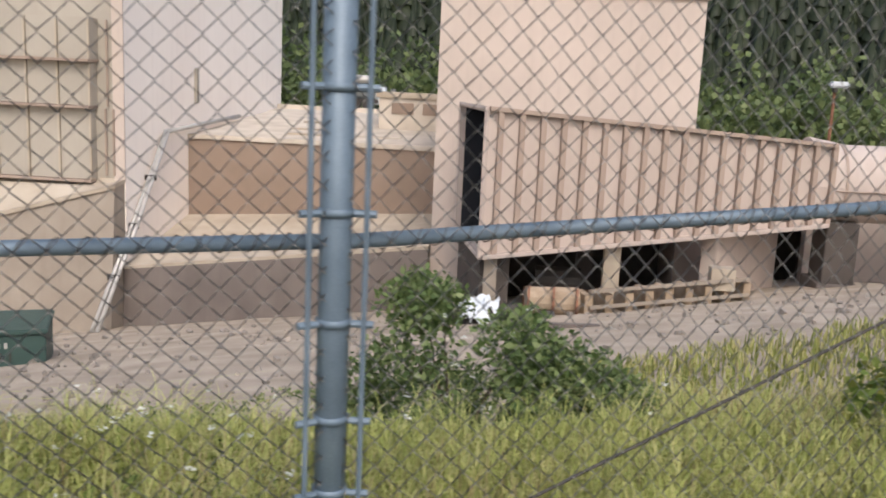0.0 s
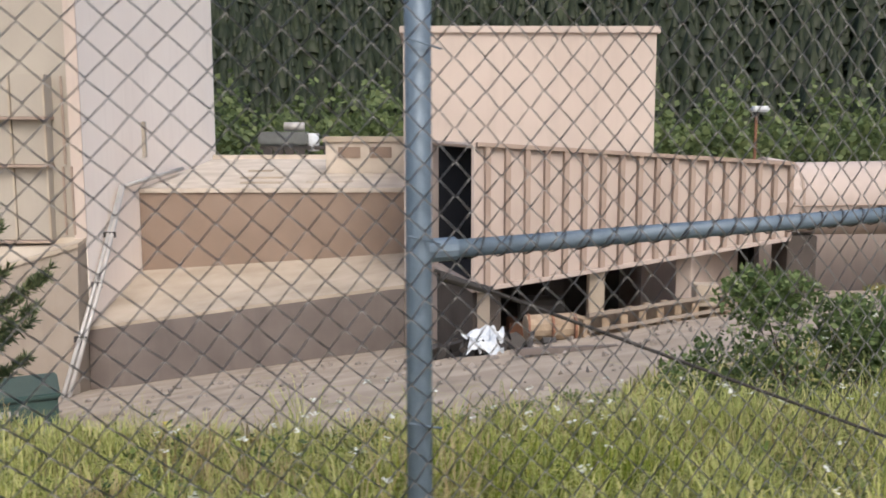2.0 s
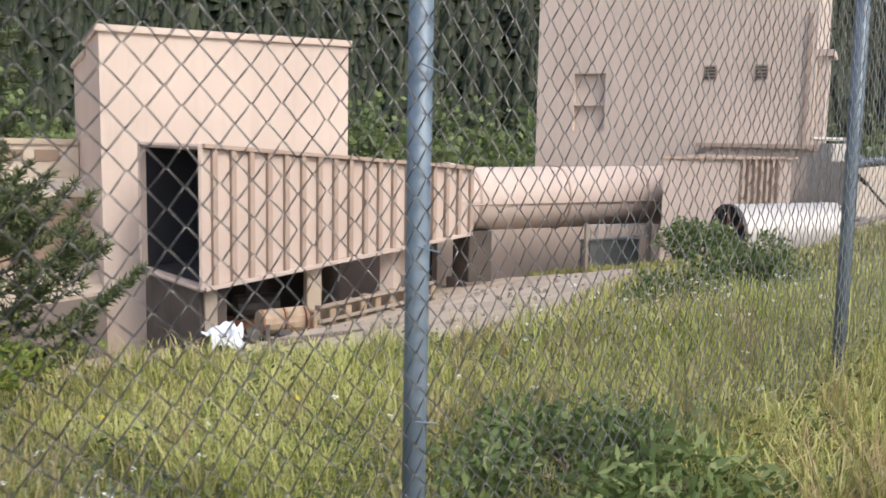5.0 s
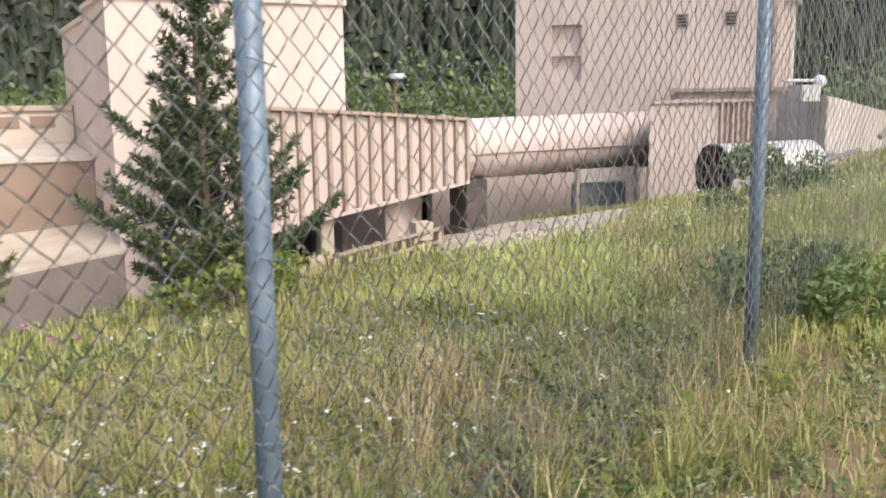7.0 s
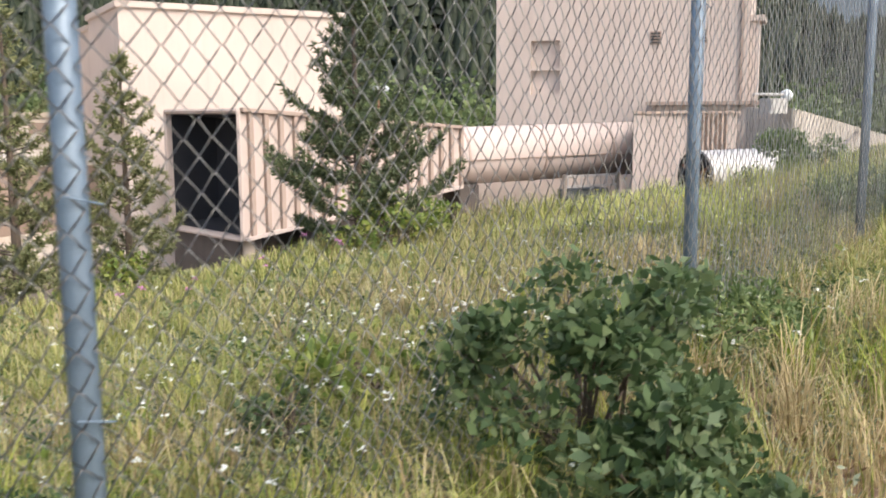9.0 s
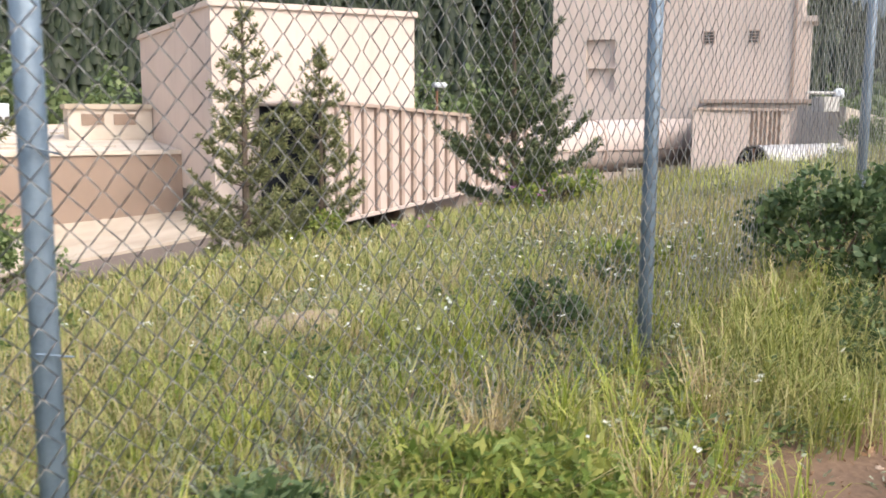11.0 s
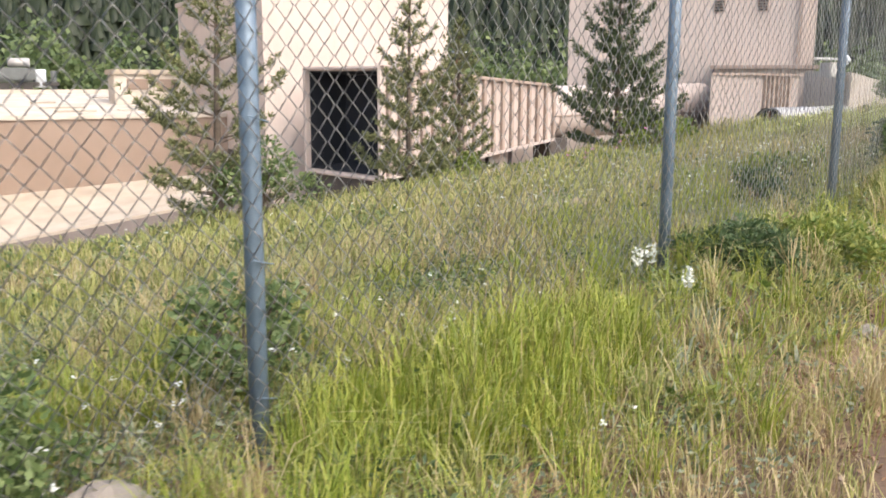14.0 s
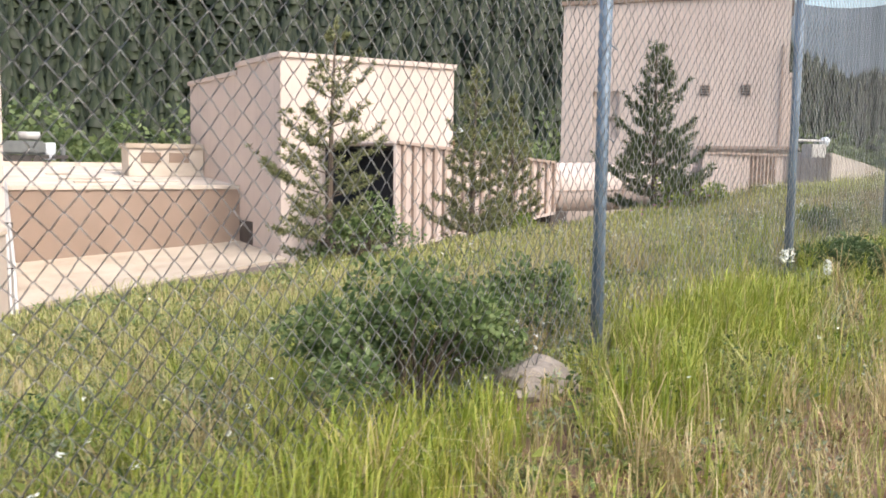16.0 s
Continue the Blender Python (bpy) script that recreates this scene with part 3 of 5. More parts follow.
right_tower()


# ---- under and beside the duct ----
def pillar(x, y, w, d, top, mat, label, name="pillar"):
    h = thing(name, label, "pillar", kind="structure")
    part("shaft", block(x - w / 2, x + w / 2, y - d / 2, y + d / 2, gz(x, y) - 0.4, top, 0.03), mat, h)
    return h


pillar(5.1, 33.0, 0.55, 0.5, -2.72, CREAM, "narrow pale pillar under the duct")
pillar(1.1, 31.6, 0.42, 0.4, -3.2, BROWN_CONC, "short pale pillar under the duct mouth")


def duct_piers():
    h = thing("support_wall", "pale concrete support wall standing askew under the duct", "wall", kind="structure")
    bm = bmesh.new()
    q = [Vector((8.72, 34.0, 0)), Vector((11.76, 37.9, 0)), Vector((11.3, 38.25, 0)), Vector((8.26, 34.35, 0))]
    hexa(bm, [v + Vector((0, 0, -6.2)) for v in q] + [q[0] + Vector((0, 0, -2.42)), q[1] + Vector((0, 0, -2.1)), q[2] + Vector((0, 0, -2.1)), q[3] + Vector((0, 0, -2.42))], 0.03)
    part("wall", bm, STUCCO, h)
    h = thing("concrete_pier", "dark grey concrete pier where the duct turns round", "pier", kind="structure")
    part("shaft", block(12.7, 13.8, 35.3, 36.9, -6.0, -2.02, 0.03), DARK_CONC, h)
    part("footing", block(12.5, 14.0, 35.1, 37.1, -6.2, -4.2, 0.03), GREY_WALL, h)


duct_piers()


def mouth_base():
    h = thing("duct_footing", "stained concrete footing below the duct mouth, darkened for the shade there", "footing", kind="structure")
    bm = bmesh.new()
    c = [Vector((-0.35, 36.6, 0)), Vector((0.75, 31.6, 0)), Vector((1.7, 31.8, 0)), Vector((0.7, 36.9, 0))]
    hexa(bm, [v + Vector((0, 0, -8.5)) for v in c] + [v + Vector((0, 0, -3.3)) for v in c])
    # both stain and the shade below the mouth are in this colour
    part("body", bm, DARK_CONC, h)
    return h


def lattice_rack():
    h = thing("pipe_rack", "pale metal rack with two rails below the round duct", "rack")
    x0, x1, y = 17.0, 20.25, 32.85
    zb = gz(18, y)
    for x in (x0, x1):
        part("upright", block(x - 0.08, x + 0.08, y - 0.08, y + 0.08, zb - 0.2, -1.55, 0.01), BROWN_CONC, h)
    for z in (-1.65, -2.15):
        part("rail", block(x0, x1, y - 0.05, y + 0.05, z - 0.05, z + 0.05, 0.01), CULVERT, h)
    for k in range(8):
        x = x0 + 0.2 + k * 0.4
        part("bar", block(x - 0.025, x + 0.025, y - 0.02, y + 0.02, -2.15, -1.65), CULVERT, h)
    part("cabinet", block(x0 + 0.3, x1 - 0.4, y + 0.15, y + 0.9, zb - 0.2, -2.3, 0.02), TRUCK_GREY, h, "grey equipment cabinet")
    return h


lattice_rack()


def culvert():
    h = thing("corrugated_pipe", "large pale corrugated steel pipe with an open dark end", "pipe")
    a, b = Vector((18.3, 25.9, -1.36)), Vector((22.7, 25.2, -1.3))
    n = 70
    pts = [a.lerp(b, k / n) for k in range(n + 1)]
    part("shell", tube(pts, [1.07 + (0.04 if k % 2 else 0.0) for k in range(n + 1)], 28, caps=False), CULVERT, h, smooth=True)
    # capped black tube behind the rim paints the shade inside the pipe
    part("inside", tube(pts[1:], 1.02, 24), BLACK, h, "near-black plug, the pipe's inner shade put into its colour")
    d = (b - a).normalized()
    part("rim", tube([a - d * 0.06, a + d * 0.08], 1.12, 28, caps=False), DARK_STEEL, h)
    side = d.cross(Vector((0, 0, 1))).normalized()
    for k in range(6):
        t = math.pi * k / 6
        v = side * math.cos(t) + Vector((0, 0, 1)) * math.sin(t)
        part("spoke", tube([a + v * 0.97, a - v * 0.97], 0.06, 6), RUST if k % 2 else DARK_STEEL, h)
    part("hub", tube([a - d * 0.12, a + d * 0.2], 0.22, 12), DARK_STEEL, h)
    for t in (0.15, 0.7):
        p = a.lerp(b, t)
        zb = gz(p.x, p.y) - 0.3
        part("cradle", block(p.x - 0.5, p.x + 0.5, p.y - 0.6, p.y + 0.6, zb, p.z - 0.8, 0.03), WOOD, h)
    return h


culvert()


def yard_clutter():
    rng = random.Random(11)
    # crumpled white sheet
    h = thing("plastic_sheet", "crumpled white plastic sheet on the gravel by the duct", "sheet")
    bm = bmesh.new()
    bmesh.ops.create_grid(bm, x_segments=14, y_segments=12, size=0.5)
    z = gz(0.9, 28.2)
    for v in bm.verts:
        p = v.co.copy()
        f = noise.noise((p.x * 3.1, p.y * 3.1, 0.4))
        g = noise.noise((p.x * 7.0, p.y * 6.0, 2.2))
        v.co = Vector((0.9 + p.x * 1.1 + 0.3 * f, 28.2 + p.y * 1.0 + 0.1 * g, z + 0.2 + 0.45 * abs(f) + 0.2 * g + 0.42 * (p.y + 0.3)))
    bmesh.ops.solidify(bm, geom=bm.faces[:], thickness=0.03)
    part("sheet", bm, WHITE, h)
    h = thing("rubble", "heap of dark scrap and torn plastic beside the sheet", "scrap", kind="stuff")
    bm = bmesh.new()
    for i in range(70):
        x, y = 0.3 + rng.gauss(0.6, 0.8), 29.2 + rng.gauss(0, 0.5)
        zz = gz(x, y)
        a, b, c = rng.uniform(0.05, 0.3), rng.uniform(0.04, 0.12), rng.uniform(0.1, 0.7)
        m = Matrix.Translation((x, y, zz + c * 0.3)) @ Euler((rng.uniform(-0.8, 0.8), rng.uniform(-0.8, 0.8), rng.uniform(0, 3))).to_matrix().to_4x4()
        hexa(bm, [m @ Vector(q) for q in ((-a, -b, -c / 2), (a, -b, -c / 2), (a, b, -c / 2), (-a, b, -c / 2), (-a, -b, c / 2), (a, -b, c / 2), (a, b, c / 2), (-a, b, c / 2))])
    part("pieces", bm, DARK_STEEL, h)
    # split log or drum lying under the duct
    h = thing("wooden_drum", "half-broken brown wooden drum lying under the duct", "drum")
    zz = gz(3.0, 29.6)
    bm = tube([(2.3, 29.7, zz + 0.42), (3.9, 29.9, zz + 0.45)], 0.42, 14)
    part("body", bm, WOOD, h)
    for x in (2.35, 3.1, 3.8):
        part("hoop", tube([(x, 29.7, zz + 0.43), (x + 0.07, 29.7, zz + 0.43)], 0.45, 14), RUST, h)
    # flat board and pipe on the gravel
    h = thing("board", "dark grey board lying on the gravel", "board")
    zz = gz(2.9, 25.4)
    bm = bmesh.new()
    hexa(bm, [(1.6, 25.2, zz - 0.05), (4.2, 25.0, zz + 0.1), (4.2, 25.35, zz + 0.05), (1.6, 25.55, zz - 0.1), (1.6, 25.2, zz + 0.12), (4.2, 25.0, zz + 0.26), (4.2, 25.35, zz + 0.21), (1.6, 25.55, zz + 0.07)], 0.01)
    part("plank", bm, GREY_WALL, h)
    # long rack of timber cross pieces
    h = thing("timber_rack", "long pale timber rack with short cross pieces on the gravel", "rack")
    p0, p1 = Vector((4.2, 29.5, 0)), Vector((9.2, 31.2, 0))
    dn = (p1 - p0).normalized()
    sd = Vector((-dn.y, dn.x, 0))
    for k in range(9):
        p = p0.lerp(p1, k / 8)
        zz = gz(p.x, p.y)
        q = [p - dn * 0.13, p + dn * 0.13, p + dn * 0.13 + sd * 0.9, p - dn * 0.13 + sd * 0.9]
        bm = bmesh.new()
        hexa(bm, [v + Vector((0, 0, zz - 0.1)) for v in q] + [v + Vector((0, 0, zz + 0.55)) for v in q], 0.02)
        part("cross_piece", bm, WOOD, h)
    for hgt in (0.12, 0.62):
        bm = bmesh.new()
        q = [p0 - sd * 0.12, p1 - sd * 0.12, p1 + sd * 0.1, p0 + sd * 0.1]
        zs = [gz(v.x, v.y) + hgt for v in q]
        hexa(bm, [v + Vector((0, 0, z)) for v, z in zip(q, zs)] + [v + Vector((0, 0, z + 0.12)) for v, z in zip(q, zs)], 0.01)
        part("rail", bm, BROWN_CONC, h)
    h = thing("cardboard_box", "pale tan box resting on the timber rack", "box")
    zz = gz(9.0, 31.6)
    part("body", block(8.0, 8.75, 30.9, 31.5, zz + 0.4, zz + 1.1, 0.02), CREAM, h)
    # rusty machine in the shade
    h = thing("machine_frame", "dark rusty machine frame in the shade under the duct", "machine")
    zz = gz(3.5, 34.5)
    part("base", block(2.2, 4.6, 34.0, 35.2, zz - 0.2, zz + 0.5, 0.03), RUST, h)
    part("drum", tube([(2.6, 34.6, zz + 0.9), (4.2, 34.6, zz + 0.9)], 0.5, 14), DARK_STEEL, h)


yard_clutter()
mouth_base()


def transformer():
    h = thing("transformer_box", "dark green metal utility box on the gravel", "utility box")
    m = pose(-11.3, 24.6, gz(-11.3, 24.6) - 0.1, 0, 0, 24)
    for nm, (x0, x1, y0, y1, z0, z1), bev in (("body", (-1.0, 1.0, -1.0, 1.0, 0, 1.15), 0.03), ("lid", (-1.06, 1.06, -1.1, 1.06, 1.16, 1.3), 0.04), ("plinth", (-1.15, 1.15, -1.15, 1.15, -0.6, 0.08), 0.02)):
        bm = block(x0, x1, y0, y1, z0, z1, bev)
        bmesh.ops.transform(bm, matrix=m, verts=bm.verts)
        part(nm, bm, GREEN_PAINT if nm != "plinth" else BROWN_CONC, h)
    for k in range(4):
        bm = block(-0.5 + 0.17 * k, -0.42 + 0.17 * k, -1.012, -1.0, 0.8, 0.95)
        bmesh.ops.transform(bm, matrix=m, verts=bm.verts)
        part("lettering_bar", bm, CULVERT, h, "small pale bar of unreadable lettering")
    for x in (-0.1, 0.12):
        bm = block(x, x + 0.05, -1.04, -1.0, 0.45, 0.7, 0.01)
        bmesh.ops.transform(bm, matrix=m, verts=bm.verts)
        part("handle", bm, DARK_STEEL, h)


transformer()


def lamp_post():
    h = thing("yard_lamp", "white hooded yard lamp on a rusty post", "lamp")
    x, y = 18.72, 55.1
    part("post", tube([(x - 0.2, y, -4), (x - 0.2, y, 3.0)], 0.09), RUST, h)
    part("hood", block(x - 0.5, x + 0.5, y - 0.35, y + 0.35, 2.85, 3.2, 0.1), WHITE, h)
    part("arm", block(x - 0.3, x - 0.1, y - 0.2, y + 0.2, 2.6, 2.86, 0.02), DARK_STEEL, h)


lamp_post()


def roof_unit():
    h = thing("tank_trailer", "grey roofed equipment trailer with a white tank beside it", "trailer")
    x, y, z = -12.3, 66.0, 0.0
    part("body", block(x - 0.1, x + 3.4, y, y + 2.0, z + 0.75, z + 1.7, 0.15), TRUCK_GREY, h)
    part("tank", tube([(x + 1.7, y + 0.6, z + 2.05), (x + 3.1, y + 0.6, z + 2.05)], 0.32, 14), CULVERT, h, smooth=True)
    part("cylinder", tube([(x + 3.7, y + 0.6, z + 0.35), (x + 3.7, y + 0.6, z + 1.6)], 0.42, 14), WHITE, h, smooth=True)
    part("post", tube([(x + 4.6, y + 0.6, z - 0.3), (x + 4.6, y + 0.6, z + 1.5)], 0.2, 10), TRUCK_GREY, h)
    for k in range(4):
        part("wheel", tube([(x + 0.6 + 0.75 * k, y, z + 0.32), (x + 0.6 + 0.75 * k, y + 0.3, z + 0.32)], 0.34, 14), DARK_STEEL, h)
    part("chassis", block(x, x + 4.9, y + 0.2, y + 1.6, z + 0.45, z + 0.72, 0.02), DARK_STEEL, h)
    part("platform", block(x - 1, x + 6.5, y - 1, y + 3, z - 4, z + 0.0), ROOF, h)


roof_unit()


def far_tank():
    h = thing("pale_tank_roof", "pale sloping sheet roof with a small white dome", "roof", kind="structure")
    bm = bmesh.new()
    hexa(bm, [(30.0, 30.5, -4), (35.6, 28.7, -4), (36.4, 33.0, -4), (31.0, 34.5, -4), (30.0, 30.5, 1.5), (35.6, 28.7, 0.0), (36.4, 33.0, 0.1), (31.0, 34.5, 1.6)], 0.05)
    part("roof", bm, ROOF, h)
    bm = bmesh.new()
    bmesh.ops.create_uvsphere(bm, u_segments=14, v_segments=8, radius=0.32)
    bmesh.ops.translate(bm, vec=(29.9, 30.9, 2.15), verts=bm.verts)
    part("dome", bm, WHITE, h, smooth=True)
    part("stack", block(28.4, 29.7, 30.6, 31.4, 1.2, 2.0, 0.05), CULVERT, h)
    part("pipe", tube([(27.5, 31.0, 2.2), (29.5, 30.8, 2.2)], 0.08), CULVERT, h)


far_tank()


def scrap_heap():
    rng = random.Random(23)
    h = thing("scrap_heap", "heap of weathered planks and torn sheet on the bank", "scrap", kind="stuff")
    for mat, label, n in ((BROWN_CONC, "grey-brown planks", 26), (RUST, "rusty pieces", 8), (CULVERT, "torn pale sheet", 40)):
        bm = bmesh.new()
        for i in range(n):
            s, v = rng.gauss(43.5, 1.4), rng.gauss(12.4, 0.9)
            x, y = place(s, v)
            z = gz(x, y) + abs(rng.gauss(0, 0.7))
            a, b, c = rng.uniform(0.3, 1.0), rng.uniform(0.05, 0.22), rng.uniform(0.03, 0.1)
            m = Matrix.Translation((x, y, z)) @ Euler((rng.uniform(-0.7, 0.7), rng.uniform(-0.6, 0.6), rng.uniform(0, 3))).to_matrix().to_4x4()
            q = [m @ Vector(p) for p in ((-a, -b, -c), (a, -b, -c), (a, b, -c), (-a, b, -c), (-a, -b, c), (a, -b, c), (a, b, c), (-a, b, c))]
            hexa(bm, q)
        part("debris", bm, mat, h, label)


scrap_heap()


# ---- the chain-link fence ----
POSTS = [9.2 - 3.05 * k + {3: -0.12, 4: 0.08, 5: 0.18, 6: -0.16}.get(k, 0.0) for k in range(9)]
CORNER = 11.86
RIGHT = [CORNER + 3.05 * k for k in range(1, 4)]
HEIGHT = 2.4


def fence_z(s):
    return float(fence_line(s))


def bow(s):
    """The fence line is not quite straight: two posts stand further out."""
    return np.interp(s, [POSTS[6], POSTS[5], POSTS[4], POSTS[3]], [0.0, 0.10, 0.05, 0.0])


def at_fence(s, v, z):
    x, y = place(s, v + float(bow(s)))
    return Vector((x, y, z))


def fabric(name, s0, s1, parent, pitch=0.085, wire=0.0030):
    """Woven wire: every wire zigzags and hooks into the next."""
    n = int(round((s1 - s0) / (pitch / 2)))
    step = (s1 - s0) / n
    rows_ = int(HEIGHT / (pitch / 2))
    k = np.arange(rows_ + 1)
    verts, faces = [], []
    ring = np.array([(0.0, 1.0), (0.87, -0.5), (-0.87, -0.5)]) * wire
    base = 0
    wob = np.random.RandomState(int(abs(s0) * 100))
    for i in range(n):
        flip = (k + i) % 2
        sx = s0 + step * (i + 0.5) + (flip - 0.5) * step * 1.04
        z = fence_z(s0) + (fence_z(s1) - fence_z(s0)) * (sx - s0) / (s1 - s0) + 0.04 + k * pitch / 2
        v = -0.045 + 0.004 * np.where(flip == 0, -1, 1) + 0.01 * np.sin(1.1 * sx + 0.9 * z)
        sx = sx + wob.uniform(-0.003, 0.003, len(k)) + 0.008 * np.sin(2.0 * z)
        x, y = place(sx, v + bow(sx))
        line = np.stack([x, y, z], -1)
        for a, b in ring:
            verts.append(line + np.array([FN[0] * a, FN[1] * a, 0]) + np.array([0, 0, b]))
        m = len(k)
        j = np.arange(m - 1)
        for r in range(3):
            r2 = (r + 1) % 3
            faces.append(np.stack([base + r * m + j, base + r2 * m + j, base + r2 * m + j + 1, base + r * m + j + 1], -1))
        base += 3 * m
    V, F = np.concatenate(verts), np.concatenate(faces)
    ob = mesh_from(name, V, F.ravel(), np.full(len(F), 4), WIRE, parent)
    ob.data.shade_smooth()
    return ob


def fence():
    f = thing("chain_link_fence", "tall blue-grey chain-link fence with steel posts and a brace rail", "fence", kind="structure")
    for s in POSTS + RIGHT:
        z = fence_z(s)
        p = part("post", tube([at_fence(s, 0, z - 0.4), at_fence(s, 0, z + HEIGHT + 0.05)], 0.034, 14), GALV, f, smooth=True)
        for k in range(5):
            zz = z + 0.25 + 0.48 * k
            part("wire_tie", tube([at_fence(s - 0.045, -0.045, zz + 0.012), at_fence(s, -0.048, zz), at_fence(s + 0.045, -0.045, zz - 0.012)], 0.0026, 5), GALV, p)
    zc = fence_z(CORNER)
    part("corner_post", tube([at_fence(CORNER, 0, zc - 0.4), at_fence(CORNER, 0, zc + HEIGHT + 0.05)], 0.05, 18), GALV, f, "thick steel terminal post", smooth=True)
    for k, zz in enumerate((0.98, 1.22, 1.53, 1.87, 2.24, 2.6)):
        b = part("tension_band", tube([at_fence(CORNER, 0, zz - 0.012), at_fence(CORNER, 0, zz + 0.012)], 0.056, 18), GALV, f, smooth=True)
        for d in (-1, 1):
            part("bolt", tube([at_fence(CORNER + d * 0.05, -0.03, zz), at_fence(CORNER + d * 0.115, -0.05, zz)], 0.012, 8), GALV, b)
    for d in (-0.085, 0.085):
        part("tension_bar", tube([at_fence(CORNER + d, -0.05, zc), at_fence(CORNER + d, -0.05, zc + HEIGHT)], 0.009, 6), GALV, f)
    # brace rails on both sides of the terminal post, and their rods
    for a, b, za, zb in ((POSTS[0], CORNER, 1.72, 1.78), (CORNER, RIGHT[0], 1.78, 1.97)):
        part("brace_rail", tube([at_fence(a + 0.04, 0, za), at_fence(b - 0.05, 0, zb)], 0.024, 12), GALV, f, smooth=True)
    part("rail_cup", tube([at_fence(POSTS[0] + 0.02, 0, 1.72), at_fence(POSTS[0] + 0.1, 0, 1.722)], 0.031, 12), GALV, f)
    part("truss_rod", tube([at_fence(POSTS[0] + 0.04, -0.01, 1.67), at_fence(CORNER - 0.05, -0.01, 0.62)], 0.006, 6), DARK_STEEL, f)
    part("truss_rod", tube([at_fence(RIGHT[0] - 0.04, -0.01, 1.93), at_fence(CORNER + 0.05, -0.01, 0.62)], 0.006, 6), DARK_STEEL, f)
    part("turnbuckle", tube([at_fence(POSTS[0] + 0.05, -0.012, 1.655), at_fence(POSTS[0] + 0.2, -0.012, 1.605)], 0.011, 8), DARK_STEEL, f)
    # wire wound over the rails
    for a, b, za, zb in ((POSTS[0], CORNER, 1.72, 1.78), (CORNER, RIGHT[0], 1.78, 1.97)):
        turns = int((b - a) / 0.085)
        pts = []
        for k in range(turns * 8):
            u = k / (turns * 8)
            t = 2 * math.pi * k / 8
            s = a + 0.08 + (b - a - 0.16) * u
            pts.append(at_fence(s, -0.028 * math.cos(t), za + (zb - za) * u + 0.028 * math.sin(t)))
        part("lacing_wire", tube(pts, 0.0022, 4), DARK_STEEL, f)
    edges = sorted(POSTS + [CORNER] + RIGHT)
    for a, b in zip(edges, edges[1:]):
        fabric("fabric", a + 0.0, b - 0.0, f)
    return f


fence()


# ---- plants ----
def blades(name, s, v, height, width, lean, mat, seed, curl=1.0):
    """Many curved blades of grass at the given spots, as one mesh."""
    r = np.random.RandomState(seed)
    n = len(s)
    x, y = place(s, v)
    z = ground(x, y) - 0.02
    a = r.uniform(0, 2 * np.pi, n)
    h = height * r.uniform(0.55, 1.25, n)
    w = width * r.uniform(0.6, 1.3, n)
    d = lean * r.uniform(0.1, 1.0, n) * h
    dx, dy = np.cos(a) * d, np.sin(a) * d
    b = a + np.pi / 2 + r.uniform(-0.7, 0.7, n)
    wx, wy = np.cos(b) * w / 2, np.sin(b) * w / 2
    root = np.stack([x, y, z], -1)
    W = np.stack([wx, wy, 0 * wx], -1)
    mid = root + np.stack([dx * 0.25, dy * 0.25, h * 0.5], -1)
    up = root + np.stack([dx * 0.65, dy * 0.65, h * 0.85], -1)
    tip = root + np.stack([dx * (1 + 0.3 * curl), dy * (1 + 0.3 * curl), h * (1.0 - 0.1 * curl)], -1)
    V = np.stack([root - W, root + W, mid - W * 0.9, mid + W * 0.9, up - W * 0.6, up + W * 0.6, tip], 1).reshape(-1, 3)
    i = np.arange(n)[:, None] * 7
    F = np.concatenate([i + np.array([[0, 1, 3, 2]]), i + np.array([[2, 3, 5, 4]])], 1).reshape(-1, 4)
    T3 = (i + np.array([[4, 5, 6]])).reshape(-1, 3)
    return mesh_from(name, V, np.concatenate([F.ravel(), T3.ravel()]), np.concatenate([np.full(len(F), 4), np.full(len(T3), 3)]), mat)


def patchy(s, v, scale, seed):
    """A smooth patchy value between 0 and 1."""
    r = np.random.RandomState(seed)
    p = r.uniform(0, 6.28, 6)
    q = np.sin(s * scale + p[0]) * np.sin(v * scale * 1.3 + p[1]) + np.sin(s * scale * 2.3 + p[2] + v * scale) * 0.6 + np.sin(v * scale * 2.9 + p[3] - s * scale * 1.1) * 0.5
    return np.clip(0.5 + 0.3 * q, 0, 1)


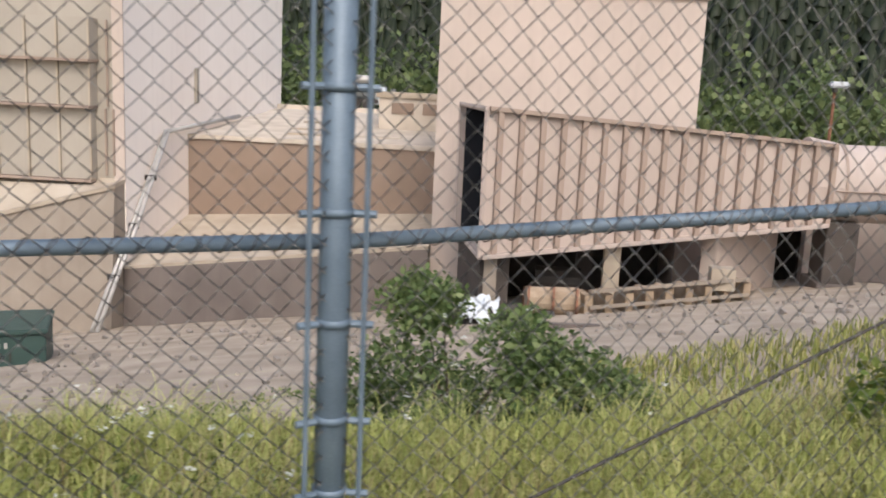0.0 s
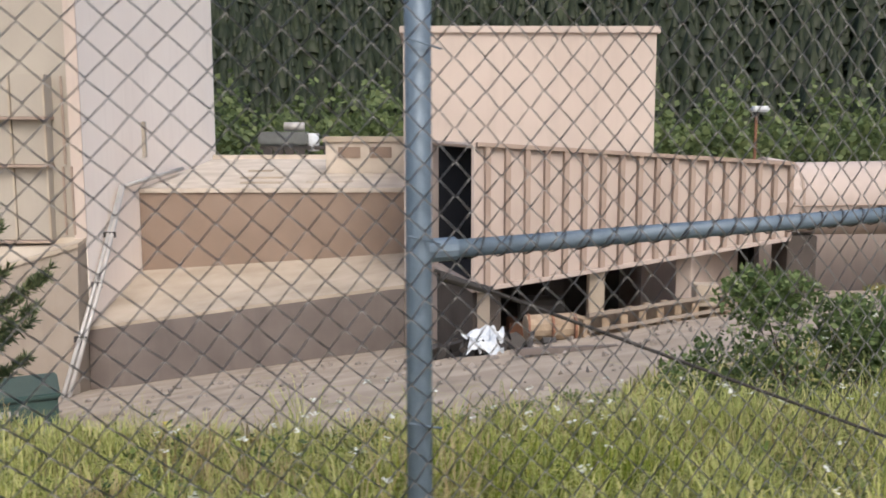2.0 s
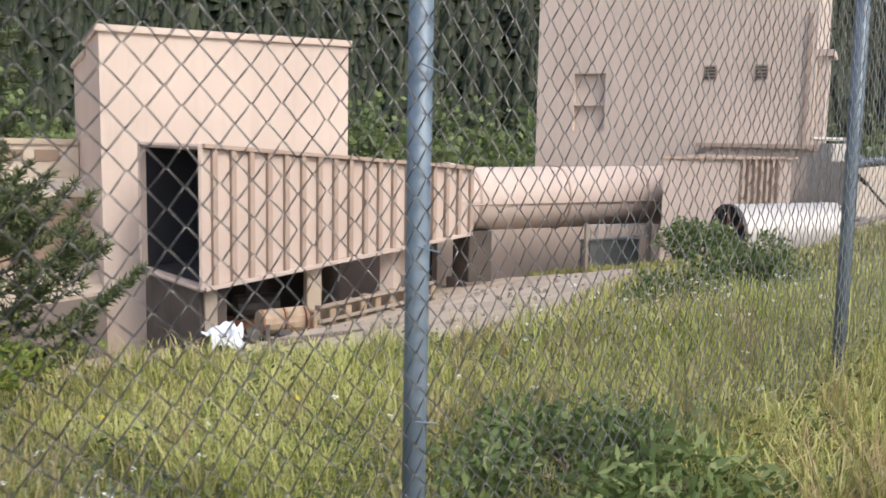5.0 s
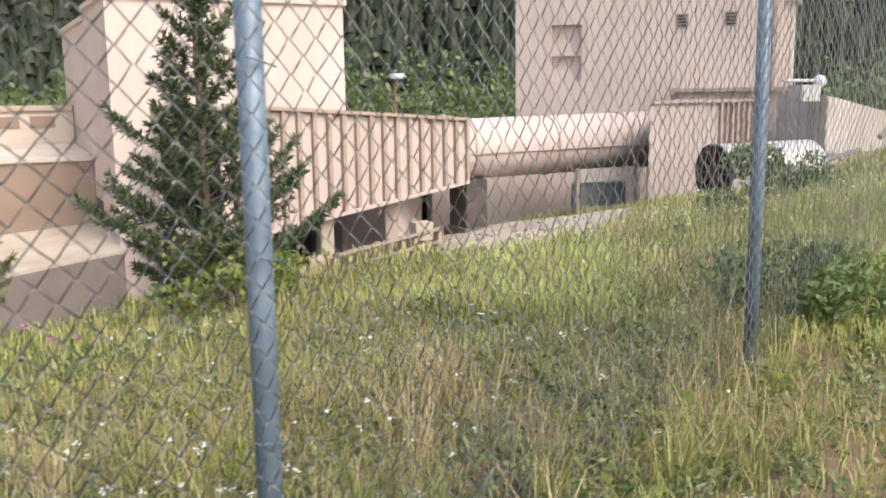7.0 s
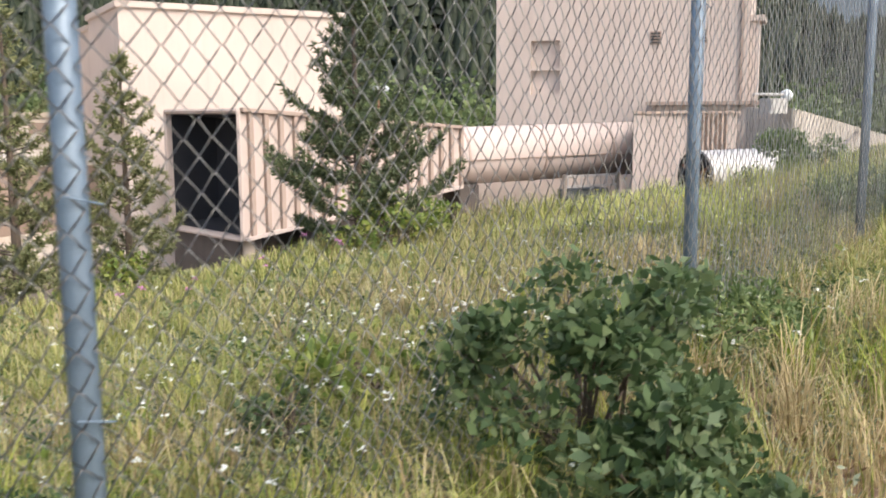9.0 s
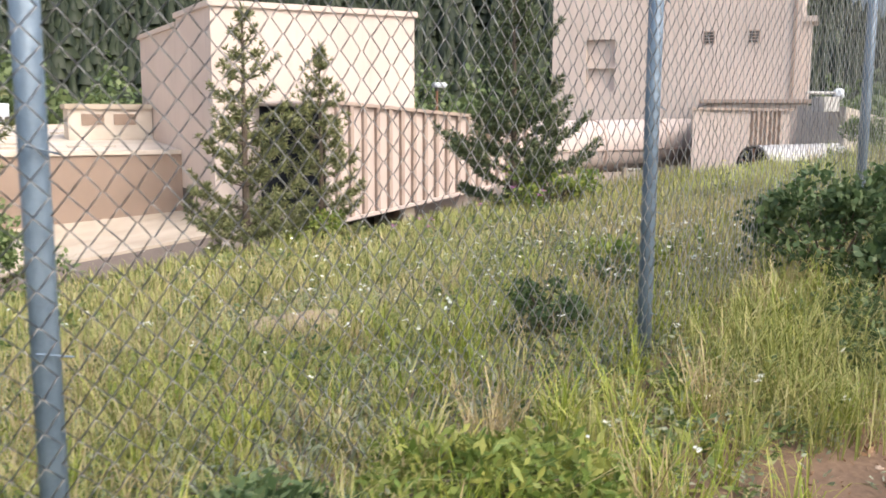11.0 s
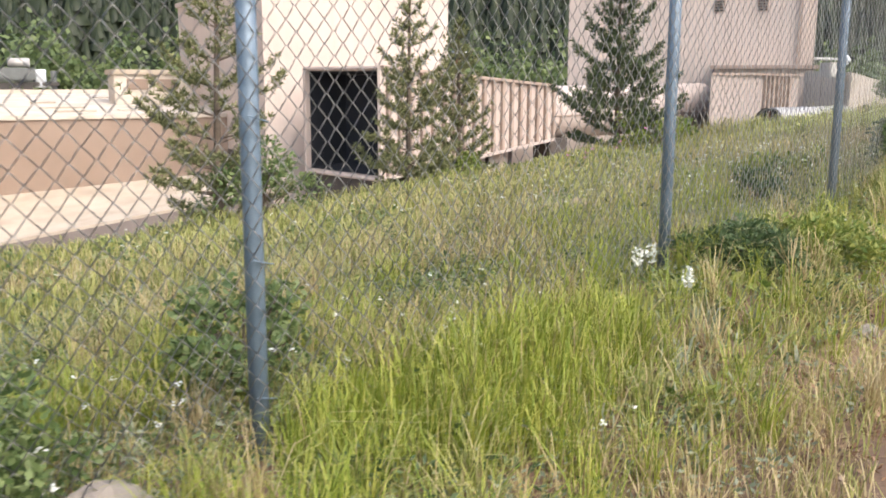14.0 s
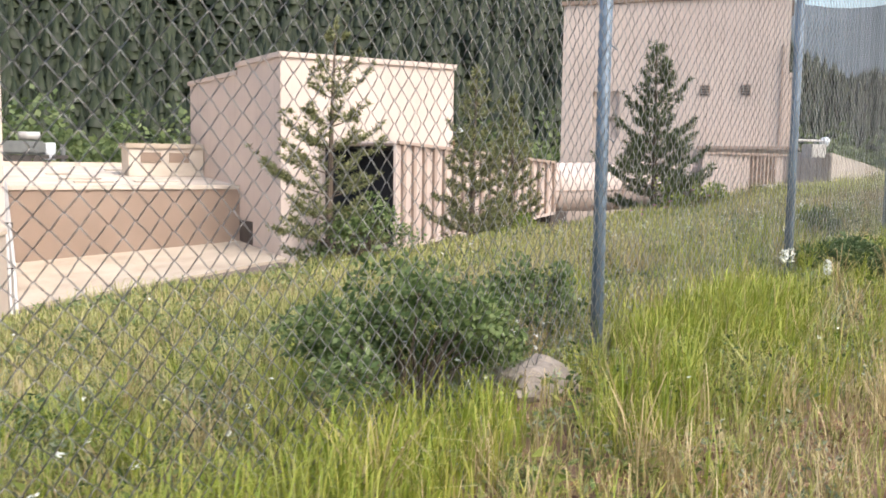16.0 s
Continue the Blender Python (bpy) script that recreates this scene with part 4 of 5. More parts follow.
def meadow():
    r = np.random.RandomState(5)

    def scatter(n, s0, s1, v0, v1):
        return r.uniform(s0, s1, n), r.uniform(v0, v1, n)

    def off_path(s, v):
        edge = np.interp(s, [-9, -7, -6, -4, -2.5, -1, 0.5, 2, 3, 6, 9, 12], [-1.9, -1.75, -1.5, -1.35, -1.3, -1.6, -1.8, -1.6, -1.2, -0.9, -1.2, -1.7]) + 0.4 * (patchy(s, v, 1.6, 4) - 0.5)
        return v > edge + r.exponential(0.10, len(s)) * -1.0

    def not_gravel(x, y):
        s, v = along(x, y)
        return (ground(x, y) - yard(x, y) > 0.45 + 0.5 * patchy(s, v, 0.7, 8)) | (x > 15 + 3 * patchy(s, v, 0.5, 3)) | ((x > 2.2) & (y < 16.6 + 0.7 * (x - 3) + 2.0 * (patchy(s, v, 0.8, 6) - 0.5)))

    def sown(n, box, h, w, lean, mat, name, seed, keep=None):
        s, v = scatter(n, *box)
        ok = off_path(s, v)
        x, y = place(s, v)
        ok &= not_gravel(x, y)
        if keep is not None:
            ok &= keep(s, v)
        s, v = s[ok], v[ok]
        hh = h * (0.65 + 0.7 * patchy(s, v, 1.1, seed))
        return tagged(blades(name, s, v, hh, w, lean, mat, seed), label_for[name], "grass", kind="stuff")

    label_for = {"young_grass": "bright yellow-green grass at the bank's edge with sunlight in its colour", "meadow_grass": "yellow-green meadow grass on the bank", "tall_grass": "tall bright green grass by the fence", "dry_grass": "dry straw-coloured grass stalks", "far_grass": "grass on the far bank", "sage": "grey-green low meadow herbs", "short_grass": "short thin grass at the path's edge"}
    sown(140000, (-13, 17, -2.6, 4.5), 0.17, 0.0065, 0.7, GRASS, "meadow_grass", 1)
    sown(75000, (-10, 17, 3.5, 12.0), 0.23, 0.012, 0.6, GRASS, "meadow_grass", 2)
    sown(36000, (-13, 17, -1.5, 6.0), 0.27, 0.005, 0.8, DRY, "dry_grass", 3, lambda s, v: patchy(s, v, 0.8, 21) > 0.45)
    sown(38000, (-13, 12, -1.0, 5.0), 0.12, 0.014, 0.9, SAGE, "sage", 4, lambda s, v: patchy(s, v, 0.9, 31) > 0.5)
    sown(56000, (6.5, 17, -0.6, 4.0), 0.19, 0.0075, 0.7, SUN_GRASS, "young_grass", 12)
    sown(15000, (-13, 3, -2.4, -0.6), 0.12, 0.006, 1.0, DRY, "dry_grass", 9)
    sown(60000, (16, 60, -3.0, 26.0), 0.32, 0.035, 0.6, GRASS, "far_grass", 6)
    n = 2000
    a, q = r.uniform(0, 6.28, n), np.sqrt(r.uniform(0, 1, n)) * 0.5
    tagged(blades("meadow_grass", 0.5 + 1.9 * q * np.cos(a), -0.75 + 1.0 * q * np.sin(a), np.full(n, 0.34), 0.006, 1.0, GRASS, 33, curl=2.2), "tall drooping grass in seed by the fence", "grass", kind="stuff")
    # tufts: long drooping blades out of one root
    for i, (n, s0, s1, v0, v1, hgt, mat, nm) in enumerate(((420, -9, 11, -1.0, 4.0, 0.30, GRASS, "meadow_grass"), (260, -9, 4, -1.1, 2.0, 0.32, LUSH, "tall_grass"), (240, -8, 10, -1.5, 2.5, 0.34, DRY, "dry_grass"), (260, 6.5, 16, -0.5, 3.0, 0.32, SUN_GRASS, "young_grass"))):
        cs, cv = r.uniform(s0, s1, n), r.uniform(v0, v1, n)
        size = r.uniform(0.6, 1.25, n)
        k = np.repeat(np.arange(n), 34)
        s, v = cs[k] + r.normal(0, 0.035, len(k)), cv[k] + r.normal(0, 0.035, len(k))
        ok = off_path(s, v)
        tagged(blades(nm, s[ok], v[ok], hgt * size[k][ok], 0.0055, 0.95, mat, 60 + i, curl=2.0), label_for[nm], "grass", kind="stuff")
    # lush stands
    for i, (cs, cv, rad, n) in enumerate(((-4.9, -0.2, 0.72, 5200), (-7.9, -0.1, 0.6, 1800), (-6.5, -0.55, 0.35, 700), (-5.5, 1.2, 0.8, 1200), (9.8, 0.9, 0.6, 900))):
        a, q = r.uniform(0, 6.28, n), np.sqrt(r.uniform(0, 1, n)) * rad
        tagged(blades("tall_grass", cs + 1.5 * q * np.cos(a), cv + 0.6 * q * np.sin(a), np.full(n, 0.36) * r.uniform(0.6, 1.1, n) * (1.15 - 0.4 * q / rad), 0.0065, 0.55, LUSH, 40 + i), label_for["tall_grass"], "grass", kind="stuff")


meadow()


def clumps(name, s, v, radius, height, leaves, size, mat, label, seed):
    """Low leafy plants: leaves fan out of every root."""
    r = np.random.RandomState(seed)
    n = len(s)
    x, y = place(s, v)
    z = ground(x, y)
    grow = r.uniform(0.5, 1.3, (n, 1))
    a = r.uniform(0, 6.283, (n, leaves))
    q = np.sqrt(r.uniform(0, 1, (n, leaves))) * radius * grow
    h = height * grow * r.uniform(0.15, 1.0, (n, leaves)) * (1.1 - 0.5 * q / (radius * 1.3))
    c = np.stack([x[:, None] + q * np.cos(a), y[:, None] + q * np.sin(a), z[:, None] + h], -1).reshape(-1, 3)
    m = len(c)
    d = np.stack([np.cos(a), np.sin(a), r.uniform(-0.2, 1.2, a.shape)], -1).reshape(-1, 3) + r.randn(m, 3) * 0.3
    d /= np.linalg.norm(d, axis=1, keepdims=True)
    w = np.cross(d, r.randn(m, 3))
    w /= np.linalg.norm(w, axis=1, keepdims=True)
    k = size * r.uniform(0.6, 1.4, (m, 1))
    V = np.stack([c - d * k, c + w * k * 0.38, c + d * k, c - w * k * 0.38], 1).reshape(-1, 3)
    return tagged(mesh_from(name, V, np.arange(len(V)), np.full(m, 4), mat), label, "plants", kind="stuff")


def herbs():
    r = np.random.RandomState(61)

    def spots(n, s0, s1, v0, v1, seed, level):
        s, v = r.uniform(s0, s1, n), r.uniform(v0, v1, n)
        ok = patchy(s, v, 1.3, seed) > level
        return s[ok], v[ok]

    clumps("meadow_herbs", *spots(5200, -12, 12, -0.95, 4.5, 71, 0.3), 0.09, 0.13, 16, 0.022, HERB, "low green leafy herbs among the grass", 1)
    clumps("sagebrush_sprigs", *spots(4200, -12, 10, -1.3, 4.0, 72, 0.36), 0.07, 0.15, 18, 0.016, SAGE, "grey-green silvery sprigs among the grass", 2)
    clumps("dark_weeds", *spots(900, -11, 11, -0.9, 4.5, 79, 0.5), 0.13, 0.2, 34, 0.022, LEAF_DARK, "dark green leafy weeds in the grass", 9)
    clumps("broad_weeds", *spots(1300, -10, 12, -0.8, 3.0, 73, 0.45), 0.11, 0.12, 10, 0.04, LEAF_YEL, "broad yellow-green weed leaves", 3)
    clumps("leaf_litter", *spots(5000, -12, 8, -2.2, 1.5, 74, 0.25), 0.10, 0.02, 8, 0.011, LITTER, "brown leaf litter on the earth", 4)
    clumps("bank_herbs", *spots(3500, -10, 16, 4.0, 11.0, 75, 0.3), 0.14, 0.2, 12, 0.04, HERB, "leafy herbs on the far bank", 5)
    clumps("red_weeds", *spots(900, -10, 9, -1.8, -0.6, 76, 0.35), 0.08, 0.10, 12, 0.018, LITTER, "small reddish-brown weeds at the path's edge", 6)


herbs()


def flowers(name, s, v, height, size, mat, label, seed, petals=7):
    """Stalks with flat heads of many small petals."""
    r = np.random.RandomState(seed)
    n = len(s)
    x, y = place(s, v)
    z = ground(x, y)
    h = height * r.uniform(0.6, 1.2, n)
    V, F, C, base = [], [], [], 0
    for i in range(n):
        c = np.array([x[i] + r.uniform(-0.05, 0.05), y[i] + r.uniform(-0.05, 0.05), z[i] + h[i]])
        for k in range(petals):
            a = r.uniform(0, 6.28)
            q = c + size * np.array([math.cos(a), math.sin(a), 0]) * r.uniform(0.1, 1.0) + np.array([0, 0, r.uniform(-0.4, 0.4) * size])
            w = size * r.uniform(0.25, 0.5)
            t1 = np.array([math.cos(a + 1), math.sin(a + 1), r.uniform(-0.5, 0.5)]) * w
            t2 = np.array([-math.sin(a + 1), math.cos(a + 1), r.uniform(-0.5, 0.5)]) * w
            V += [q - t1, q + t2, q + t1, q - t2]
            F += [base, base + 1, base + 2, base + 3]
            C.append(4)
            base += 4
    ob = mesh_from(name, np.array(V), np.array(F), np.array(C), mat)
    return tagged(ob, label, "flowers", kind="stuff")


def flower_spike(s, v, height, seed):
    """One upright stalk with a dense head of white florets."""
    r = np.random.RandomState(seed)
    x, y = place(s, v)
    z = gz(x, y)
    h = thing("white_flower_spike", "upright white flower spike among the grass by the fence", "flower")
    part("stalk", tube([(x, y, z - 0.02), (x + 0.01, y, z + height * 0.6), (x + 0.012, y, z + height)], [0.003, 0.0025, 0.0015], 5), LUSH, h)
    V = []
    for i in range(55):
        u = r.uniform(0, 1)
        w = 0.020 * math.sin(math.pi * min(1, 0.15 + 0.85 * (1 - u))) + 0.006
        a = r.uniform(0, 6.28)
        c = np.array([x + 0.012 + w * math.cos(a), y + w * math.sin(a), z + height - 0.085 + 0.1 * u])
        d, e = r.randn(3) * 0.0075, r.randn(3) * 0.0075
        V += [c - d, c + e, c + d, c - e]
    mesh_from("flower_head", np.array(V), np.arange(len(V)), np.full(len(V) // 4, 4), PETAL, h)
    return h


rf = np.random.RandomState(77)


def cluster(n, cs, cv, ds, dv):
    return rf.normal(cs, ds, n), np.maximum(rf.normal(cv, dv, n), -0.9)


s1, v1 = cluster(330, 2.4, 1.3, 1.8, 1.1)
flowers("white_wildflowers", s1, v1, 0.26, 0.021, PETAL, "small white wildflowers among the grass", 1)
s1, v1 = cluster(70, 0.5, 4.0, 3.2, 1.4)
flowers("white_wildflowers", s1, v1, 0.30, 0.022, PETAL, "small white wildflowers among the grass", 2)
s1, v1 = cluster(90, 10.5, 1.3, 1.6, 0.6)
flowers("white_wildflowers", s1, v1, 0.34, 0.022, PETAL, "white wildflowers on the bank", 3)
s1, v1 = cluster(30, 13.20, 2.50, 0.6, 0.5)
flowers("white_wildflowers", s1, v1, 0.8, 0.02, PETAL, "white blossoms on and round a bush", 14)
s1, v1 = cluster(70, -6.5, 0.3, 2.0, 0.6)
flowers("white_wildflowers", s1, v1, 0.30, 0.018, PETAL, "scattered white wildflowers by the fence", 4)
for k, (sp, vp) in enumerate(((-3.6, -0.13), (-3.45, -0.13), (-3.7, -0.46))):
    flower_spike(sp, vp, 0.31 if k else 0.33, 50 + k)
s1, v1 = cluster(14, 8.0, 2.6, 2.0, 0.6)
flowers("yellow_wildflowers", s1, v1, 0.33, 0.02, YELLOW, "few yellow wildflowers in the grass", 6)
s1, v1 = cluster(9, 3.4, 4.0, 0.5, 0.4)
flowers("pink_wildflowers", s1, v1, 0.45, 0.03, PINK, "few pink wildflowers in the grass", 7, petals=14)


def bush(name, s, v, radius, height, n, size, mat, label, seed, long=1.6, sink=0.0):
    """Stems that fan out, with leaves round their ends in an uneven crown."""
    r = np.random.RandomState(seed)
    x, y = place(s, v)
    z = gz(x, y) - sink
    h = thing(name, label, "bush")
    bm = bmesh.new()
    lobes = []
    for k in range(24):
        a, q = r.uniform(0, 6.28), math.sqrt(r.uniform(0, 1))
        p = np.array([x + radius * q * math.cos(a) * 0.85, y + radius * q * math.sin(a) * 0.85, z + height * (1 - 0.55 * q * q) * r.uniform(0.4, 1.08)])
        lobes.append((p, r.uniform(0.16, 0.38) * radius))
        tube([(x + 0.1 * r.randn() * radius, y + 0.1 * r.randn() * radius, z - 0.05), tuple((np.array([x, y, z]) + p) / 2 + np.array([0, 0, 0.06])), tuple(p)], [0.012, 0.008, 0.003], 4, bm)
    part("branchwork", bm, BARK, h)
    V, F = [], []
    for i in range(n):
        c, q = lobes[r.randint(len(lobes))]
        d = r.randn(3)
        d /= np.linalg.norm(d)
        p = c + d * q * r.uniform(0.5, 1.08) * np.array([1, 1, 0.8])
        p[2] = max(p[2], z + 0.02)
        a = r.randn(3) * 0.6 + d * 0.6 + np.array([0, 0, 0.1])
        a /= np.linalg.norm(a)
        b = np.cross(a, r.randn(3))
        b /= np.linalg.norm(b)
        w = size * r.uniform(0.6, 1.3)
        k = len(V)
        V += [p - a * w * long / 2, p + b * w * 0.45, p + a * w * long / 2, p - b * w * 0.45]
        F += [k, k + 1, k + 2, k + 3]
    mesh_from("leaves", np.array(V), np.array(F), np.full(n, 4), mat, h)
    return h


bush("wild_rose_bush", 13.05, 2.70, 0.92, 1.3, 10500, 0.036, LEAF, "rounded green wild rose bush on the bank", 1)
bush("wild_rose_bush", 13.75, 2.55, 0.8, 0.85, 5500, 0.035, LEAF, "small green shrub on the bank", 2)
bush("leafy_plant", 15.0, 0.8, 0.55, 0.55, 900, 0.05, LEAF_YEL, "leafy green weeds by the fence", 3)
bush("broadleaf_bush", 1.5, -0.35, 0.5, 0.9, 4200, 0.034, LEAF_DARK, "dark green broadleaf bush beside the path", 4)
# lower bush added to fill the bush's foot and its dark shadow
bush("broadleaf_bush", 1.25, -0.75, 0.45, 0.5, 2800, 0.034, LEAF_DARK, "low dark green bush added for its neighbour's foot and shadow", 18)
# dark leaves added in place of the shade beneath the drooping grass
bush("broadleaf_bush", 0.7, -0.8, 0.5, 0.26, 2200, 0.028, LEAF_DARK, "low dark leaves added as the shade under drooping grass beside the path", 19)
bush("round_bush", 0.08, 0.69, 0.26, 0.36, 1900, 0.022, LEAF_DARK, "small dark round bush behind the fence", 5)
bush("round_bush", 1.35, 1.0, 0.2, 0.32, 800, 0.022, LEAF_DARK, "small dark round bush on the bank", 6)
bush("juniper", -2.6, -0.25, 0.42, 0.27, 4200, 0.02, LEAF_DARK, "dark green spreading juniper at the fence", 7, long=2.6)
bush("juniper", -1.8, -0.45, 0.5, 0.19, 4200, 0.022, LEAF_YEL, "low yellow-green spreading juniper at the fence", 17, long=2.6)
bush("juniper", 3.3, -0.1, 0.6, 0.25, 3600, 0.02, LEAF, "low spreading yellow-green juniper at the fence", 8, long=2.6)
bush("juniper", 7.2, 0.1, 0.7, 0.3, 4200, 0.026, LEAF, "low spreading juniper at the path", 9, long=2.6)
bush("shrub", -7.05, 0.42, 0.6, 0.72, 8000, 0.026, LEAF, "dark green shrub against the fence", 10)
bush("shrub", -5.4, 0.8, 0.34, 0.55, 1500, 0.03, LEAF, "green shrub against the fence", 11)
bush("leafy_plant", 2.1, 1.1, 0.6, 0.2, 700, 0.05, LEAF_YEL, "broad yellow-green leaves beside the path", 12)
bush("willow_shrub", -0.2, 7.2, 0.9, 0.95, 2200, 0.045, LEAF, "pale green willow shrub round a young pine", 13)
bush("willow_shrub", 4.6, 7.6, 0.8, 0.8, 1500, 0.045, LEAF_YEL, "pale shrub at the foot of young pines", 14)
bush("willow_shrub", 6.6, 5.0, 0.8, 0.6, 1200, 0.045, LEAF_YEL, "pale shrub at the foot of a young pine", 15)


def pine(x, y, height, spread_, label, seed, mat=NEEDLE, dense=1.0, bare=0.0, open_=1.0):
    """A young pine: tapered trunk, whorls of rising boughs, tufts of needles."""
    r = np.random.RandomState(seed)
    z = gz(x, y) - 0.05
    h = thing("young_pine", label, "tree", group="young pines on the bank")
    lean = r.uniform(-0.08, 0.08, 2)
    tk = lambda t: np.array([x + lean[0] * t * t * height * 0.4, y + lean[1] * t * t * height * 0.4, z + t * height])
    part("trunk", tube([tuple(tk(t)) for t in np.linspace(0, 1, 9)], list(np.linspace(0.055, 0.008, 9) * height / 3), 8), BARK, h)
    bm = bmesh.new()
    V, F, C = [], [], []

    def tuft(p, d, n, ln):
        for _ in range(n):
            a = d * 0.8 + r.randn(3) * 0.55
            a /= np.linalg.norm(a)
            b = np.cross(a, r.randn(3))
            b /= np.linalg.norm(b) + 1e-9
            k = len(V)
            l_ = ln * r.uniform(0.7, 1.3)
            V.extend([p - b * 0.006, p + b * 0.006, p + a * l_ * 0.6 + b * 0.007, p + a * l_, p + a * l_ * 0.6 - b * 0.007])
            F.extend([k, k + 1, k + 2, k + 3, k + 4])
            C.append(5)

    t = 0.06 + bare
    while t < 0.97:
        ring = r.randint(5, 8)
        a0 = r.uniform(0, 6.28)
        reach = spread_ * (1 - t) ** 0.75 * (0.8 if t > 0.15 else 0.65)
        for k in range(ring):
            a = a0 + 6.28 * k / ring + r.uniform(-0.35, 0.35)
            ln = max(0.07, reach * r.uniform(0.55, 1.25))
            up = 0.15 + 0.75 * t + r.uniform(-0.15, 0.15)
            o = tk(min(1, t + r.uniform(-0.012, 0.012)))
            out = np.array([math.cos(a), math.sin(a), 0])
            pts = [o + out * ln * u + np.array([0, 0, ln * (up * u * u + 0.1 * u)]) for u in (0, 0.35, 0.7, 1.0)]
            tube([tuple(q) for q in pts], [0.012 * (1 - t) + 0.004, 0.008 * (1 - t) + 0.003, 0.005, 0.002], 4, bm, caps=False)
            def on(u):
                i0 = min(2, int(u * 2.999))
                return pts[i0] + (pts[i0 + 1] - pts[i0]) * min(1, max(0, (u - (0, 0.35, 0.7)[i0]) / (0.35, 0.35, 0.3)[i0]))

            across = np.array([-out[1], out[0], 0])
            rise = np.array([0, 0, 0.35 + up * 0.5])
            m = max(2, int(ln / 0.075 * dense))
            for j in range(m):
                tuft(on(0.3 + 0.7 * (j + r.uniform(0, 1)) / m), out * 0.55 + rise, 15, 0.085)
            # side twigs, upturned at their ends
            for j in range(max(1, int(ln / 0.13 * dense))):
                u = r.uniform(0.25, 0.92)
                way = out * 0.75 + across * (1 if j % 2 else -1) * r.uniform(0.6, 1.0)
                tl = ln * 0.42 * (1.08 - u) + 0.05
                o2 = on(u)
                for q in np.arange(0.25, 1.01, 0.055 / tl):
                    tuft(o2 + way * tl * q + rise * tl * 0.7 * q * q, way * 0.5 + rise * (0.6 + 0.6 * q), 12, 0.08)
        t += (0.052 + 0.02 * r.uniform()) * open_ * (3.2 / height) ** 0.5
    for j in range(8):
        tuft(tk(0.93 + 0.01 * j), np.array([0, 0, 1.0]), 8, 0.1)
    part("branchwork", bm, BARK, h)
    mesh_from("needles", np.array(V), np.array(F), np.array(C), mat, h)
    return h


pine(-5.1, 8.95, 3.75, 1.6, "dense dark young pine on the bank", 1, NEEDLE_GREY, 1.25)
pine(-8.82, 9.95, 3.95, 1.5, "young pine with pale green boughs on the bank", 2, NEEDLE, 0.9, open_=1.25)
pine(-7.5, 10.5, 3.6, 1.05, "slim young pine behind others on the bank", 3)
pine(-12.66, 7.97, 3.85, 1.6, "open young pine with upturned boughs on the bank", 4, NEEDLE, 0.75, open_=1.7)


def rock(name, s, v, size, label, seed, mat=ROCK, flat=0.6, sink=0.3):
    x, y = place(s, v)
    h = thing(name, label, "rock")
    bm = bmesh.new()
    bmesh.ops.create_icosphere(bm, subdivisions=3, radius=1)
    z = gz(x, y)
    for q in bm.verts:
        f = 1 + 0.35 * noise.noise(q.co * 1.3 + Vector((seed, 0, 0))) + 0.12 * noise.noise(q.co * 4 + Vector((0, seed, 0)))
        q.co = Vector((x + q.co.x * size[0] * f, y + q.co.y * size[1] * f, z + (q.co.z + 1 - 2 * sink) * size[2] * f * flat))
    part("stone", bm, mat, h)
    return h


rock("earth_mound", -0.1, 2.4, (0.42, 0.3, 0.17), "bare pale tan earth mound in the grass", 1, TANROCK)
rock("boulder", -6.55, 0.04, (0.23, 0.14, 0.19), "grey boulder in the grass by the fence", 3)
rock("boulder", -6.35, 0.02, (0.08, 0.08, 0.08), "small grey boulder in the grass", 4)
rock("stone", -2.66, -1.03, (0.075, 0.06, 0.06), "pale rounded stone at the path's edge", 5)
rs = random.Random(21)
for i in range(110):
    a = rs.uniform(0.008, 0.03)
    rock("pebble", rs.uniform(-9, 2), rs.uniform(-2.0, -1.0), (a, a * 0.8, a * 0.7), "small brown pebble on the earth path", 10 + i, TANROCK)


def stones_in_yard():
    r = random.Random(9)
    bm = bmesh.new()
    for i in range(500):
        x, y = r.uniform(-14, 14), r.uniform(13, 33)
        z = gz(x, y)
        a = r.uniform(0.03, 0.12)
        m = Matrix.Translation((x, y, z + a * 0.2)) @ Euler((r.uniform(0, 3), r.uniform(0, 3), r.uniform(0, 3))).to_matrix().to_4x4()
        hexa(bm, [m @ (Vector(q) * a) for q in ((-1, -.6, -.5), (1, -.8, -.4), (.8, .7, -.5), (-.7, .8, -.6), (-.6, -.5, .5), (.7, -.5, .4), (.6, .5, .6), (-.5, .6, .5))])
    return tagged(finish("yard_stones", bm, ROCK), "loose pale stones on the gravel", "stones", kind="stuff")


stones_in_yard()


# ---- woods and hills behind ----
def hill(x, y):
    x, y = np.asarray(x, float), np.asarray(y, float)
    rr = np.hypot(x, y)
    az = np.degrees(np.arctan2(x, y))
    f = 1 - 0.80 * smooth01(az, 38, 54)
    return -4 + 0.52 * np.maximum(rr - 112, 0) * f + 6 * np.sin(x * 0.03) * smooth01(rr, 120, 200)


